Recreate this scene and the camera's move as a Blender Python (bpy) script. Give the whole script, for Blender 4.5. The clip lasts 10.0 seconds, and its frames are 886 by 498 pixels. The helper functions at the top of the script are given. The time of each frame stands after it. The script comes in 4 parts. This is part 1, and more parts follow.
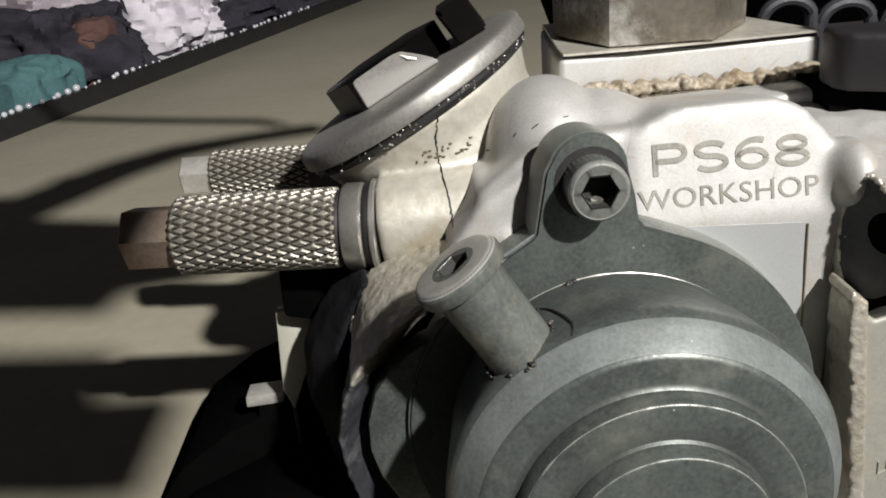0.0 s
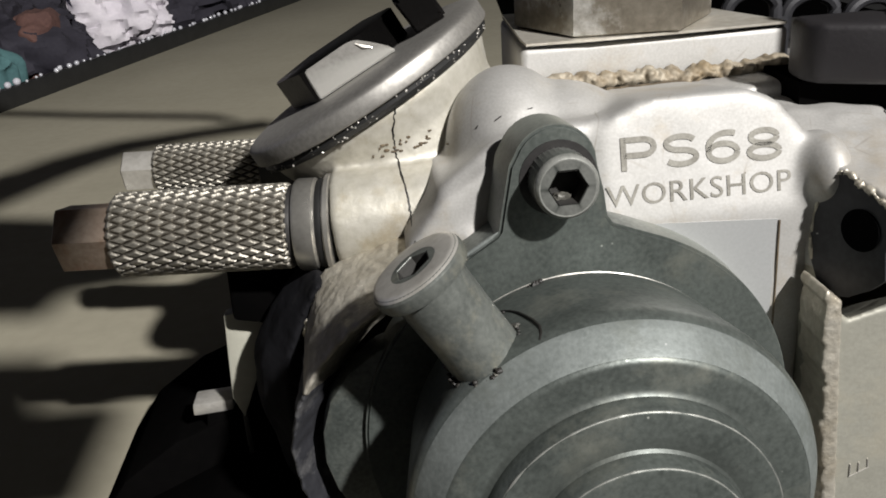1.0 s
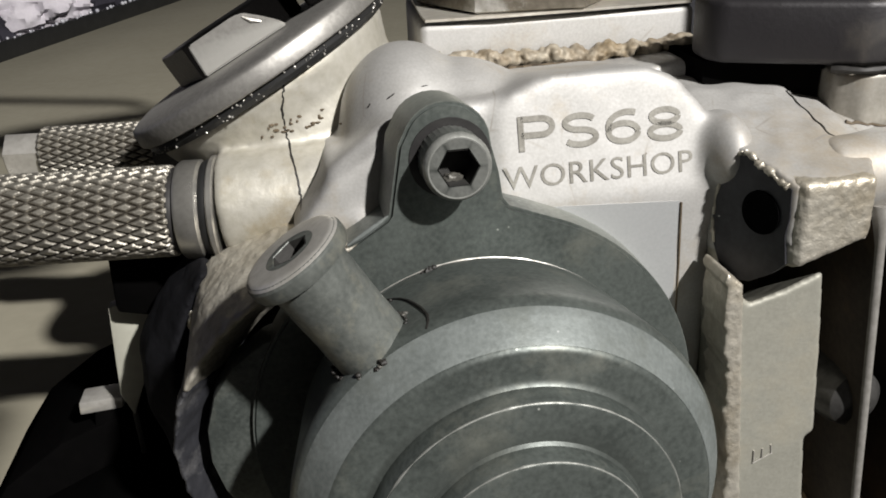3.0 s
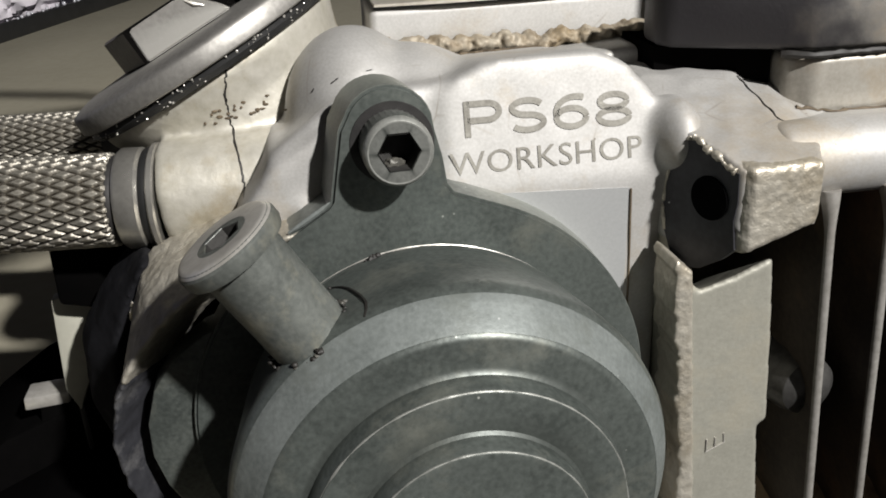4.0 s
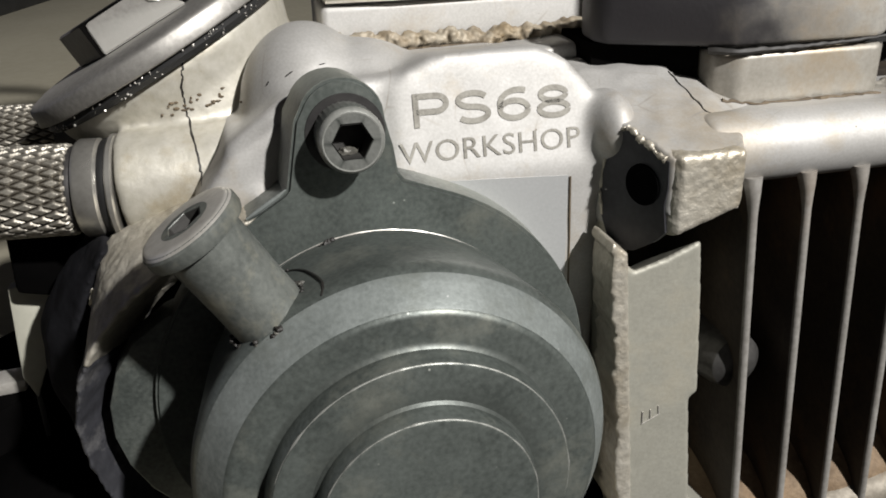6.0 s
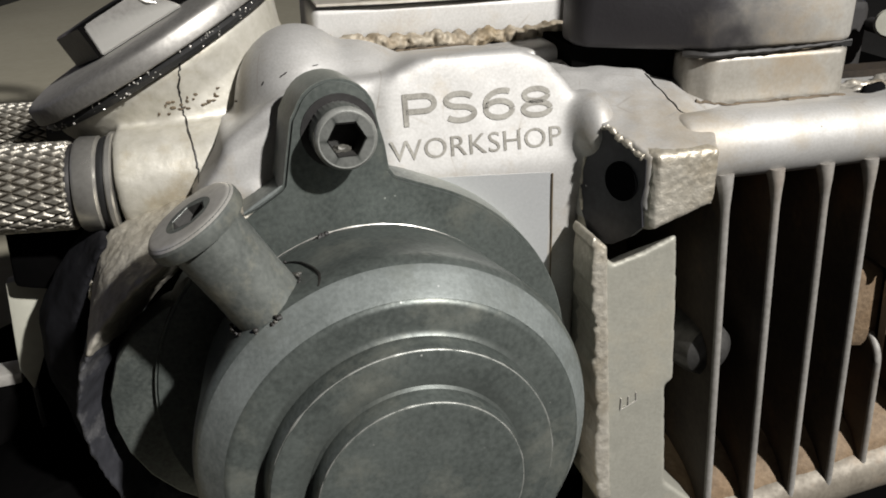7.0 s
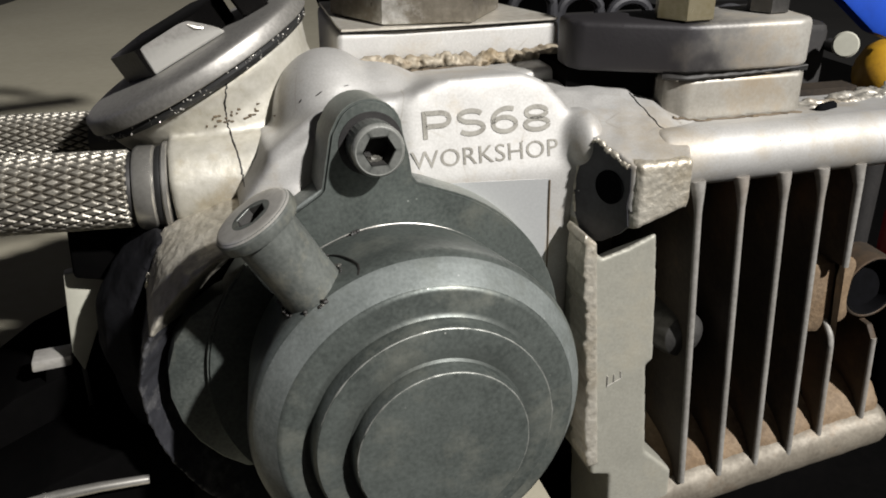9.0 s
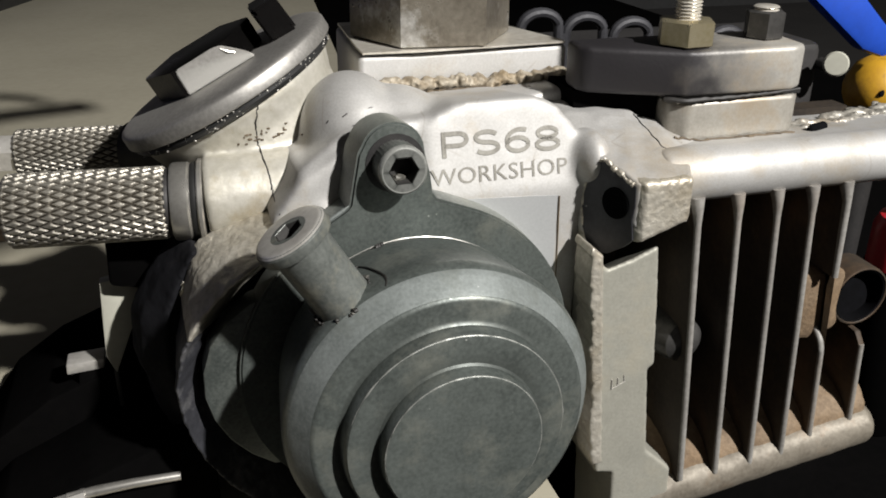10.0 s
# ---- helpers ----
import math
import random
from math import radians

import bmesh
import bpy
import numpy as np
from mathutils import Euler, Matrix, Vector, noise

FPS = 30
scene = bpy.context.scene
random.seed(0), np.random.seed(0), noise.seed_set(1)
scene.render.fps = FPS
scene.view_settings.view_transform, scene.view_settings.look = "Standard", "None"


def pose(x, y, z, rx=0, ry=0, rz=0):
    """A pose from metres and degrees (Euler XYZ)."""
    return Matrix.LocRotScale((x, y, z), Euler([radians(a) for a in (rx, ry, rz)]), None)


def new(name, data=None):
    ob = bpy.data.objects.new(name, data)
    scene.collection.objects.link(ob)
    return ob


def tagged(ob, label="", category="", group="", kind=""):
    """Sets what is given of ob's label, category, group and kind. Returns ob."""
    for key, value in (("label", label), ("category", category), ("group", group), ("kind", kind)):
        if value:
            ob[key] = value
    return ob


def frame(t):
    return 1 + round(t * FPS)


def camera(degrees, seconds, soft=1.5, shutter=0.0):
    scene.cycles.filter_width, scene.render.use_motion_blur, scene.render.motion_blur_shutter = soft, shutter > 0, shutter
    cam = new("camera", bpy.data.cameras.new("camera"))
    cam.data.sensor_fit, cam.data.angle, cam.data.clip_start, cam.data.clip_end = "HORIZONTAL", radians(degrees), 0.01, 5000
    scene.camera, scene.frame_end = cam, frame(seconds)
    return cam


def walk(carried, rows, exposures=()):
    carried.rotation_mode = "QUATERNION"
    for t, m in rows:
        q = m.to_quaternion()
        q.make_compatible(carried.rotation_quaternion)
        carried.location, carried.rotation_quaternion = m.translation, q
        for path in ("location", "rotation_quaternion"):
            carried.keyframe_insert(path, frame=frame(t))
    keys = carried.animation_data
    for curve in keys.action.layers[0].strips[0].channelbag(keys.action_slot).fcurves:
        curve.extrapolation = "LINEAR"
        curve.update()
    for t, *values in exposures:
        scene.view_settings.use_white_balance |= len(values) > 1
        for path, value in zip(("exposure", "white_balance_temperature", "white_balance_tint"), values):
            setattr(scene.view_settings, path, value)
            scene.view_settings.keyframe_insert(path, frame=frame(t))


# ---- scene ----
# The walk: seconds, eye (m), turn (degrees).
cam = camera(54.0, 10.0, soft=1.8)
PATH = [
    (0, -0.03653, -0.13918, 0.46272, 67.310, 4.736, -2.101),
    (0.5, -0.03682, -0.13503, 0.46098, 67.173, 4.301, -3.560),
    (1, -0.03717, -0.13160, 0.45990, 66.928, 3.818, -4.979),
    (1.5, -0.03669, -0.12954, 0.45918, 66.667, 3.443, -6.124),
    (2, -0.03501, -0.12753, 0.45831, 66.392, 3.053, -7.216),
    (2.5, -0.03267, -0.12679, 0.45747, 66.227, 2.734, -8.150),
    (4, -0.02456, -0.12513, 0.45352, 65.731, 2.211, -10.352),
    (4.5, -0.02386, -0.12666, 0.45389, 65.665, 1.976, -11.079),
    (5, -0.02503, -0.12802, 0.45446, 65.569, 1.742, -11.957),
    (5.5, -0.02581, -0.12999, 0.45417, 65.420, 1.512, -12.780),
    (6, -0.02644, -0.13240, 0.45484, 65.414, 1.212, -13.696),
    (7.5, -0.03253, -0.14198, 0.45804, 65.320, 0.392, -15.656),
    (8, -0.03596, -0.14680, 0.46012, 65.285, 0.158, -16.075),
    (8.5, -0.03986, -0.15171, 0.46270, 65.258, 0.019, -16.253),
    (9, -0.04212, -0.15676, 0.46553, 65.381, -0.112, -16.450),
    (9.5, -0.04528, -0.16167, 0.46893, 65.297, -0.318, -16.664),
    (10, -0.04981, -0.16487, 0.47234, 65.490, -0.498, -16.790),
]
walk(cam, [(t, pose(x, y, z, rx, ry, rz)) for t, x, y, z, rx, ry, rz in PATH], exposures=[(0, 0.16), (0.5, 0.10), (1, 0.05), (2, 0.0), (7.5, 0.02), (8.5, 0.06), (9.5, 0.09), (10, 0.13)])

# ---- light ----
H = 0.42  # height of the engine's datum above the ground
world = bpy.data.worlds.new("night")
world.use_nodes = True
world.node_tree.nodes["Background"].inputs[0].default_value = (0.19, 0.24, 0.56, 1)
world.node_tree.nodes["Background"].inputs[1].default_value = 0.15
scene.world = world
lamp_data = bpy.data.lights.new("work_lamp", "POINT")
lamp_data.energy, lamp_data.color, lamp_data.shadow_soft_size = 214.0, (1.0, 0.975, 0.945), 0.030
lamp = new("work_lamp", lamp_data)
lamp.location = (0.62, -1.08, H + 1.00)


import itertools

from mathutils.bvhtree import BVHTree


# ---- materials ----
def material(name, base, dark, rough=0.5, metal=0.0, grain=900.0, blotch=60.0, bump=0.15, rough_var=0.15, stain=None, stain_amount=0.5, bump_dist=0.0004, stain_scale=45.0, worn=None, groove=None, edge=(0.535, 0.61), scratch=None, speck=None):
    """A worn surface: fine grain and larger blotches vary colour, gloss and relief; scales are per metre."""
    m = bpy.data.materials.new(name)
    m.use_nodes = True
    nt = m.node_tree
    n, l = nt.nodes, nt.links
    b = n["Principled BSDF"]
    co = n.new("ShaderNodeTexCoord")
    fine, big = n.new("ShaderNodeTexNoise"), n.new("ShaderNodeTexNoise")
    fine.inputs["Scale"].default_value, fine.inputs["Detail"].default_value = grain, 4
    big.inputs["Scale"].default_value, big.inputs["Detail"].default_value = blotch, 6
    big.inputs["Roughness"].default_value = 0.65
    for x in (fine, big):
        l.new(co.outputs["Object"], x.inputs["Vector"])
    both = n.new("ShaderNodeMath")
    both.operation = "MULTIPLY_ADD"
    both.inputs[1].default_value = 0.35
    l.new(fine.outputs["Fac"], both.inputs[0])
    scaled = n.new("ShaderNodeMath")
    scaled.operation = "MULTIPLY"
    scaled.inputs[1].default_value = 0.65
    l.new(big.outputs["Fac"], scaled.inputs[0])
    l.new(scaled.outputs[0], both.inputs[2])
    ramp = n.new("ShaderNodeMapRange")
    ramp.inputs[1].default_value, ramp.inputs[2].default_value = 0.34, 0.64
    l.new(both.outputs[0], ramp.inputs[0])
    mix = n.new("ShaderNodeMix")
    mix.data_type = "RGBA"
    mix.inputs["A"].default_value, mix.inputs["B"].default_value = (*dark, 1), (*base, 1)
    l.new(ramp.outputs[0], mix.inputs["Factor"])
    colour = mix.outputs["Result"]
    if stain:
        spot = n.new("ShaderNodeTexNoise")
        spot.inputs["Scale"].default_value, spot.inputs["Detail"].default_value = stain_scale, 8
        spot.inputs["Roughness"].default_value = 0.7
        l.new(co.outputs["Object"], spot.inputs["Vector"])
        r2 = n.new("ShaderNodeMapRange")
        r2.inputs[1].default_value, r2.inputs[2].default_value = 0.52, 0.68
        r2.inputs[4].default_value = stain_amount
        l.new(spot.outputs["Fac"], r2.inputs[0])
        mix2 = n.new("ShaderNodeMix")
        mix2.data_type = "RGBA"
        mix2.inputs["B"].default_value = (*stain, 1)
        l.new(colour, mix2.inputs["A"])
        l.new(r2.outputs[0], mix2.inputs["Factor"])
        colour = mix2.outputs["Result"]
    if worn or groove:
        geo = n.new("ShaderNodeNewGeometry")
        if worn:
            r3 = n.new("ShaderNodeMapRange")
            r3.inputs[1].default_value, r3.inputs[2].default_value = edge
            jitter = n.new("ShaderNodeMath")
            jitter.operation = "MULTIPLY_ADD"
            jitter.inputs[1].default_value = 0.05
            l.new(both.outputs[0], jitter.inputs[0])
            shift = n.new("ShaderNodeMath")
            shift.operation = "SUBTRACT"
            shift.inputs[1].default_value = 0.025
            l.new(geo.outputs["Pointiness"], shift.inputs[0])
            l.new(shift.outputs[0], jitter.inputs[2])
            l.new(jitter.outputs[0], r3.inputs[0])
            mix3 = n.new("ShaderNodeMix")
            mix3.data_type = "RGBA"
            mix3.inputs["B"].default_value = (*worn, 1)
            l.new(colour, mix3.inputs["A"])
            l.new(r3.outputs[0], mix3.inputs["Factor"])
            colour = mix3.outputs["Result"]
        # Concave creases take the darker groove colour.
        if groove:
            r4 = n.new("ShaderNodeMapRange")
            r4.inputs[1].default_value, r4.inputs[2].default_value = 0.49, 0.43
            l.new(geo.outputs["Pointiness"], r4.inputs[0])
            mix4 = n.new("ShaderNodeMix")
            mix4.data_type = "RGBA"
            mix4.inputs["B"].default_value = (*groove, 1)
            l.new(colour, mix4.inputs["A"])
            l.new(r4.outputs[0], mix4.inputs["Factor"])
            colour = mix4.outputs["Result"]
    for tint, kind in ((scratch, "DISTANCE_TO_EDGE"), (speck, "F1")):
        if not tint:
            continue
        cell = n.new("ShaderNodeTexVoronoi")
        cell.feature = kind
        cell.inputs["Scale"].default_value = 75 if kind != "F1" else 260
        cell.inputs["Randomness"].default_value = 1.0
        bend = n.new("ShaderNodeVectorMath")
        bend.operation = "MULTIPLY"
        bend.inputs[1].default_value = (1.0, 1.0, 0.45) if kind != "F1" else (1, 1, 1)
        l.new(co.outputs["Object"], bend.inputs[0])
        l.new(bend.outputs[0], cell.inputs["Vector"])
        thin = n.new("ShaderNodeMapRange")
        thin.inputs[1].default_value, thin.inputs[2].default_value = (0.012, 0.002) if kind != "F1" else (0.055, 0.02)
        l.new(cell.outputs["Distance"], thin.inputs[0])
        some = n.new("ShaderNodeTexNoise")
        some.inputs["Scale"].default_value = 130
        l.new(co.outputs["Object"], some.inputs["Vector"])
        pick = n.new("ShaderNodeMapRange")
        pick.inputs[1].default_value, pick.inputs[2].default_value = 0.50, 0.62
        l.new(some.outputs["Fac"], pick.inputs[0])
        gate = n.new("ShaderNodeMath")
        gate.operation = "MULTIPLY"
        l.new(thin.outputs[0], gate.inputs[0])
        l.new(pick.outputs[0], gate.inputs[1])
        mix5 = n.new("ShaderNodeMix")
        mix5.data_type = "RGBA"
        mix5.inputs["B"].default_value = (*tint, 1)
        l.new(colour, mix5.inputs["A"])
        l.new(gate.outputs[0], mix5.inputs["Factor"])
        colour = mix5.outputs["Result"]
    l.new(colour, b.inputs["Base Color"])
    rr = n.new("ShaderNodeMapRange")
    rr.inputs[3].default_value, rr.inputs[4].default_value = min(1, rough + rough_var), max(0.05, rough - rough_var)
    l.new(both.outputs[0], rr.inputs[0])
    l.new(rr.outputs[0], b.inputs["Roughness"])
    b.inputs["Metallic"].default_value = metal
    bp = n.new("ShaderNodeBump")
    bp.inputs["Strength"].default_value, bp.inputs["Distance"].default_value = bump, bump_dist
    l.new(both.outputs[0], bp.inputs["Height"])
    l.new(bp.outputs["Normal"], b.inputs["Normal"])
    return m


ALU = material("blasted_aluminium", (0.485, 0.477, 0.462), (0.36, 0.352, 0.335), 0.60, 0.45, 2200, 55, 0.10, stain=(0.34, 0.27, 0.17), stain_amount=0.5, speck=(0.16, 0.14, 0.11), scratch=(0.34, 0.32, 0.29))
ROUGH_ALU = material("rough_cast_aluminium", (0.56, 0.53, 0.46), (0.36, 0.33, 0.27), 0.48, 0.55, 700, 120, 0.8, bump_dist=0.0010, stain=(0.30, 0.24, 0.15), stain_amount=0.5)
TAN = material("oily_tan_aluminium", (0.52, 0.50, 0.445), (0.38, 0.36, 0.30), 0.52, 0.4, 700, 110, 0.55, stain=(0.27, 0.20, 0.09), stain_amount=0.6)
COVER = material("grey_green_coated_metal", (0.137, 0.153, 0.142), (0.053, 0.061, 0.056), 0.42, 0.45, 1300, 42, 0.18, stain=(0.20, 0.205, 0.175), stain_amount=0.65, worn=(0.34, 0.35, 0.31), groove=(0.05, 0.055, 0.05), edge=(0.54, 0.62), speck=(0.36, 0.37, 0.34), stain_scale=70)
WORNEDGE = material("rubbed_bare_edge", (0.36, 0.365, 0.34), (0.20, 0.205, 0.19), 0.42, 0.5, 1500, 200, 0.3)
CHAMFER = material("pale_bluish_coating", (0.218, 0.238, 0.23), (0.11, 0.123, 0.117), 0.5, 0.35, 1500, 110, 0.2, stain=(0.12, 0.13, 0.115), stain_amount=0.7, stain_scale=90, speck=(0.42, 0.43, 0.42))
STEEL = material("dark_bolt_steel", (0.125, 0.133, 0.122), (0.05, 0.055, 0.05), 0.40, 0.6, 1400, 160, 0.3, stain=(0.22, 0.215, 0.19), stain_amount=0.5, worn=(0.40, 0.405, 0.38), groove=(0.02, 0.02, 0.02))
CAP = material("grey_cap_metal", (0.42, 0.405, 0.38), (0.26, 0.252, 0.236), 0.56, 0.85, 1200, 45, 0.15, stain=(0.12, 0.115, 0.11), stain_amount=0.6, worn=(0.5, 0.49, 0.46), rough_var=0.12)
CAPSHADE = material("shaded_cap_steel", (0.030, 0.028, 0.027), (0.016, 0.015, 0.015), 0.30, 0.9, 900, 90, 0.2)
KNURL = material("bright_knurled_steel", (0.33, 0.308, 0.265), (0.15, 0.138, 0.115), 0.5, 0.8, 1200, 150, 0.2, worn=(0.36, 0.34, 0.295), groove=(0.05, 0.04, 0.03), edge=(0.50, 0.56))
COLLAR = material("turned_steel", (0.24, 0.232, 0.21), (0.13, 0.124, 0.11), 0.32, 0.75, 900, 120, 0.15, worn=(0.6, 0.58, 0.54))
RUSTY = material("rusty_bolt_steel", (0.30, 0.245, 0.20), (0.17, 0.115, 0.08), 0.5, 0.5, 900, 130, 0.3, stain=(0.20, 0.10, 0.06), stain_amount=0.6, stain_scale=110)
# Dark steel with random pale blotches.
FITTING = material("pale_blotched_steel", (0.36, 0.325, 0.265), (0.17, 0.148, 0.115), 0.30, 0.7, 700, 70, 0.4, bump_dist=0.0006, stain=(0.86, 0.85, 0.81), stain_amount=0.9, stain_scale=48)
NICKEL = material("shiny_nickel", (0.74, 0.71, 0.64), (0.46, 0.42, 0.35), 0.33, 0.55, 500, 90, 0.25, bump_dist=0.0006)
RUBBER = material("black_rubber", (0.018, 0.018, 0.018), (0.010, 0.010, 0.010), 0.45, 0.0, 900, 90, 0.2)
DARK = material("plain_dark_metal", (0.030, 0.028, 0.027), (0.014, 0.013, 0.013), 0.6, 0.2, 900, 90, 0.3)
# Dark strap steel, also the painted shade of the lug's side face.
GUNSHADE = material("dark_steel_and_shade", (0.038, 0.038, 0.043), (0.018, 0.018, 0.021), 0.55, 0.3, 900, 90, 0.2)
# Near-black copies of the casting; shade on rim and flank sits in colour.
RIMSHADE = material("shaded_rim_alloy", (0.024, 0.025, 0.030), (0.010, 0.010, 0.013), 0.7, 0.1, 900, 90, 0.5, stain=(0.24, 0.235, 0.23), stain_amount=0.4, stain_scale=70)
FLANKSHADE = material("shaded_flank", (0.010, 0.010, 0.012), (0.005, 0.005, 0.006), 0.85, 0.0, 900, 90, 0.5, stain=(0.03, 0.029, 0.028), stain_amount=0.4, stain_scale=70)
# Fin sides, root wall and eye boss hold their shade in this colour.
FINSHADE = material("shaded_brown_fin_side", (0.042, 0.030, 0.019), (0.014, 0.010, 0.007), 0.7, 0.2, 900, 60, 0.4, stain=(0.12, 0.068, 0.032), stain_amount=0.6, stain_scale=25)
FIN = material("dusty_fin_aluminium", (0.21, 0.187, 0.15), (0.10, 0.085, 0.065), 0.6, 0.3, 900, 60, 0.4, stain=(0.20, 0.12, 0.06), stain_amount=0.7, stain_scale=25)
FINEDGE = material("dull_pale_fin_edge", (0.30, 0.29, 0.27), (0.16, 0.15, 0.135), 0.62, 0.25, 900, 70, 0.4, stain=(0.19, 0.125, 0.07), stain_amount=0.35, stain_scale=25)
DUSTY = material("rust_dusted_aluminium", (0.205, 0.145, 0.088), (0.085, 0.056, 0.033), 0.75, 0.1, 900, 75, 0.8, bump_dist=0.0008, stain=(0.20, 0.13, 0.07), stain_amount=0.6, stain_scale=60)
INK = material("engraved_mark", (0.27, 0.26, 0.23), (0.15, 0.14, 0.12), 0.6, 0.2, 2000, 200, 0.3)
# Gloss-free near-black: the bench mat, and shade held in colour elsewhere.
MATSHADE = material("black_mat_and_shade", (0.0030, 0.0028, 0.0028), (0.002, 0.002, 0.002), 0.95, 0.0, 300, 20, 0.3)
BEAD = material("clear_bead", (0.55, 0.55, 0.58), (0.4, 0.4, 0.45), 0.10, 0.0, 300, 60, 0.0)
MATSHADE.node_tree.nodes["Principled BSDF"].inputs["Specular IOR Level"].default_value = 0.0
MAUVE = material("mauve_cloth", (0.58, 0.52, 0.55), (0.40, 0.36, 0.40), 0.9, 0.0, 300, 12, 0.3)
NAVY = material("navy_cloth", (0.030, 0.028, 0.040), (0.018, 0.016, 0.024), 0.9, 0.0, 300, 12, 0.3)
WHITE = material("white_cloth", (0.78, 0.74, 0.78), (0.62, 0.58, 0.64), 0.9, 0.0, 300, 12, 0.3)
TEAL = material("teal_cloth", (0.07, 0.16, 0.165), (0.04, 0.09, 0.10), 0.9, 0.0, 300, 12, 0.3)
BROWN = material("brown_cloth", (0.15, 0.075, 0.06), (0.08, 0.04, 0.035), 0.9, 0.0, 300, 12, 0.3)
TANBALL = material("tan_rubber", (0.50, 0.36, 0.16), (0.40, 0.28, 0.12), 0.6, 0.0, 300, 30, 0.2)
OIL = material("black_oil", (0.012, 0.010, 0.008), (0.006, 0.005, 0.004), 0.6, 0.0, 900, 90, 0.2)
OILY = material("brown_oil_grime", (0.12, 0.09, 0.055), (0.055, 0.04, 0.025), 0.75, 0.0, 900, 200, 0.5)
GRIME = material("grey_metal_grime", (0.11, 0.105, 0.09), (0.035, 0.034, 0.03), 0.5, 0.2, 900, 400, 0.6)
# Dark socket lining: recess shade and grime in one colour.
SOCKETSHADE = material("socket_grime_shade", (0.030, 0.029, 0.026), (0.014, 0.013, 0.012), 0.75, 0.0, 900, 400, 0.6)
WELD = material("weld_metal", (0.38, 0.345, 0.28), (0.17, 0.13, 0.08), 0.6, 0.25, 700, 120, 0.5, stain=(0.22, 0.16, 0.08), stain_amount=0.6, stain_scale=90)
MILLED = material("milled_aluminium", (0.455, 0.462, 0.462), (0.385, 0.392, 0.392), 0.5, 0.45, 1800, 60, 0.1)
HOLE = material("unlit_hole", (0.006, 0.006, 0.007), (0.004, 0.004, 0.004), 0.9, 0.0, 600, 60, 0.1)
FLANKSHADE.node_tree.nodes["Principled BSDF"].inputs["Specular IOR Level"].default_value = 0.1
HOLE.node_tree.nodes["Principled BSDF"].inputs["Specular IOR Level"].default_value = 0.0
BRIGHT = material("bright_worn_steel", (0.66, 0.64, 0.60), (0.46, 0.44, 0.40), 0.32, 0.6, 900, 120, 0.3)
DARKALU = material("grey_aluminium", (0.12, 0.117, 0.112), (0.05, 0.048, 0.046), 0.36, 0.6, 900, 90, 0.3)
PLUG = material("grey_plug_steel", (0.155, 0.165, 0.152), (0.062, 0.068, 0.063), 0.44, 0.35, 1300, 110, 0.3, stain=(0.26, 0.25, 0.195), stain_amount=0.6, stain_scale=120, speck=(0.05, 0.045, 0.035))
PALE = material("pale_paint", (0.36, 0.355, 0.30), (0.28, 0.275, 0.23), 0.55, 0.0, 500, 40, 0.1)
POSTALU = material("sawn_aluminium", (0.335, 0.328, 0.282), (0.245, 0.239, 0.203), 0.58, 0.3, 1500, 45, 0.25, bump_dist=0.0005, stain=(0.34, 0.30, 0.22), stain_amount=0.4)
ALU2 = material("dull_aluminium", (0.36, 0.34, 0.30), (0.24, 0.225, 0.195), 0.45, 0.4, 1300, 60, 0.3, stain=(0.26, 0.18, 0.09), stain_amount=0.5, stain_scale=60)
HEATSHADE = material("heat_and_shade_aluminium", (0.42, 0.405, 0.37), (0.29, 0.275, 0.245), 0.5, 0.35, 1300, 60, 0.3, stain=(0.26, 0.18, 0.09), stain_amount=0.5, stain_scale=60)


def burn_shade(m, x0, x1, tint):
    """Heat stain and painted shade that fade along x with a ragged border."""
    n, l = m.node_tree.nodes, m.node_tree.links
    b = n["Principled BSDF"]
    old = b.inputs["Base Color"].links[0].from_socket
    co, sep, rag = n.new("ShaderNodeTexCoord"), n.new("ShaderNodeSeparateXYZ"), n.new("ShaderNodeTexNoise")
    rag.inputs["Scale"].default_value, rag.inputs["Detail"].default_value = 120, 6
    l.new(co.outputs["Object"], sep.inputs[0])
    l.new(co.outputs["Object"], rag.inputs["Vector"])
    push = n.new("ShaderNodeMath")
    push.operation = "MULTIPLY_ADD"
    push.inputs[1].default_value = 0.03
    l.new(rag.outputs["Fac"], push.inputs[0])
    l.new(sep.outputs["X"], push.inputs[2])
    mr = n.new("ShaderNodeMapRange")
    mr.interpolation_type = "SMOOTHSTEP"
    mr.inputs[1].default_value, mr.inputs[2].default_value = x0 + 0.015, x1 + 0.015
    mr.inputs[3].default_value, mr.inputs[4].default_value = 1, 0
    l.new(push.outputs[0], mr.inputs[0])
    mx = n.new("ShaderNodeMix")
    mx.data_type = "RGBA"
    mx.inputs["B"].default_value = (*tint, 1)
    l.new(mr.outputs[0], mx.inputs["Factor"])
    l.new(old, mx.inputs["A"])
    l.new(mx.outputs["Result"], b.inputs["Base Color"])


burn_shade(HEATSHADE, 0.056, 0.082, (0.026, 0.024, 0.026))
BRASS = material("zinc_yellow_steel", (0.58, 0.52, 0.36), (0.40, 0.34, 0.20), 0.3, 0.8, 900, 90, 0.2)
BLUE = material("blue_plastic", (0.015, 0.065, 0.42), (0.01, 0.05, 0.33), 0.4, 0.0, 400, 30, 0.05)
YELLOW = material("yellow_rubber", (0.52, 0.29, 0.02), (0.36, 0.18, 0.015), 0.5, 0.0, 400, 40, 0.2, stain=(0.10, 0.045, 0.015), stain_amount=0.7, stain_scale=70)
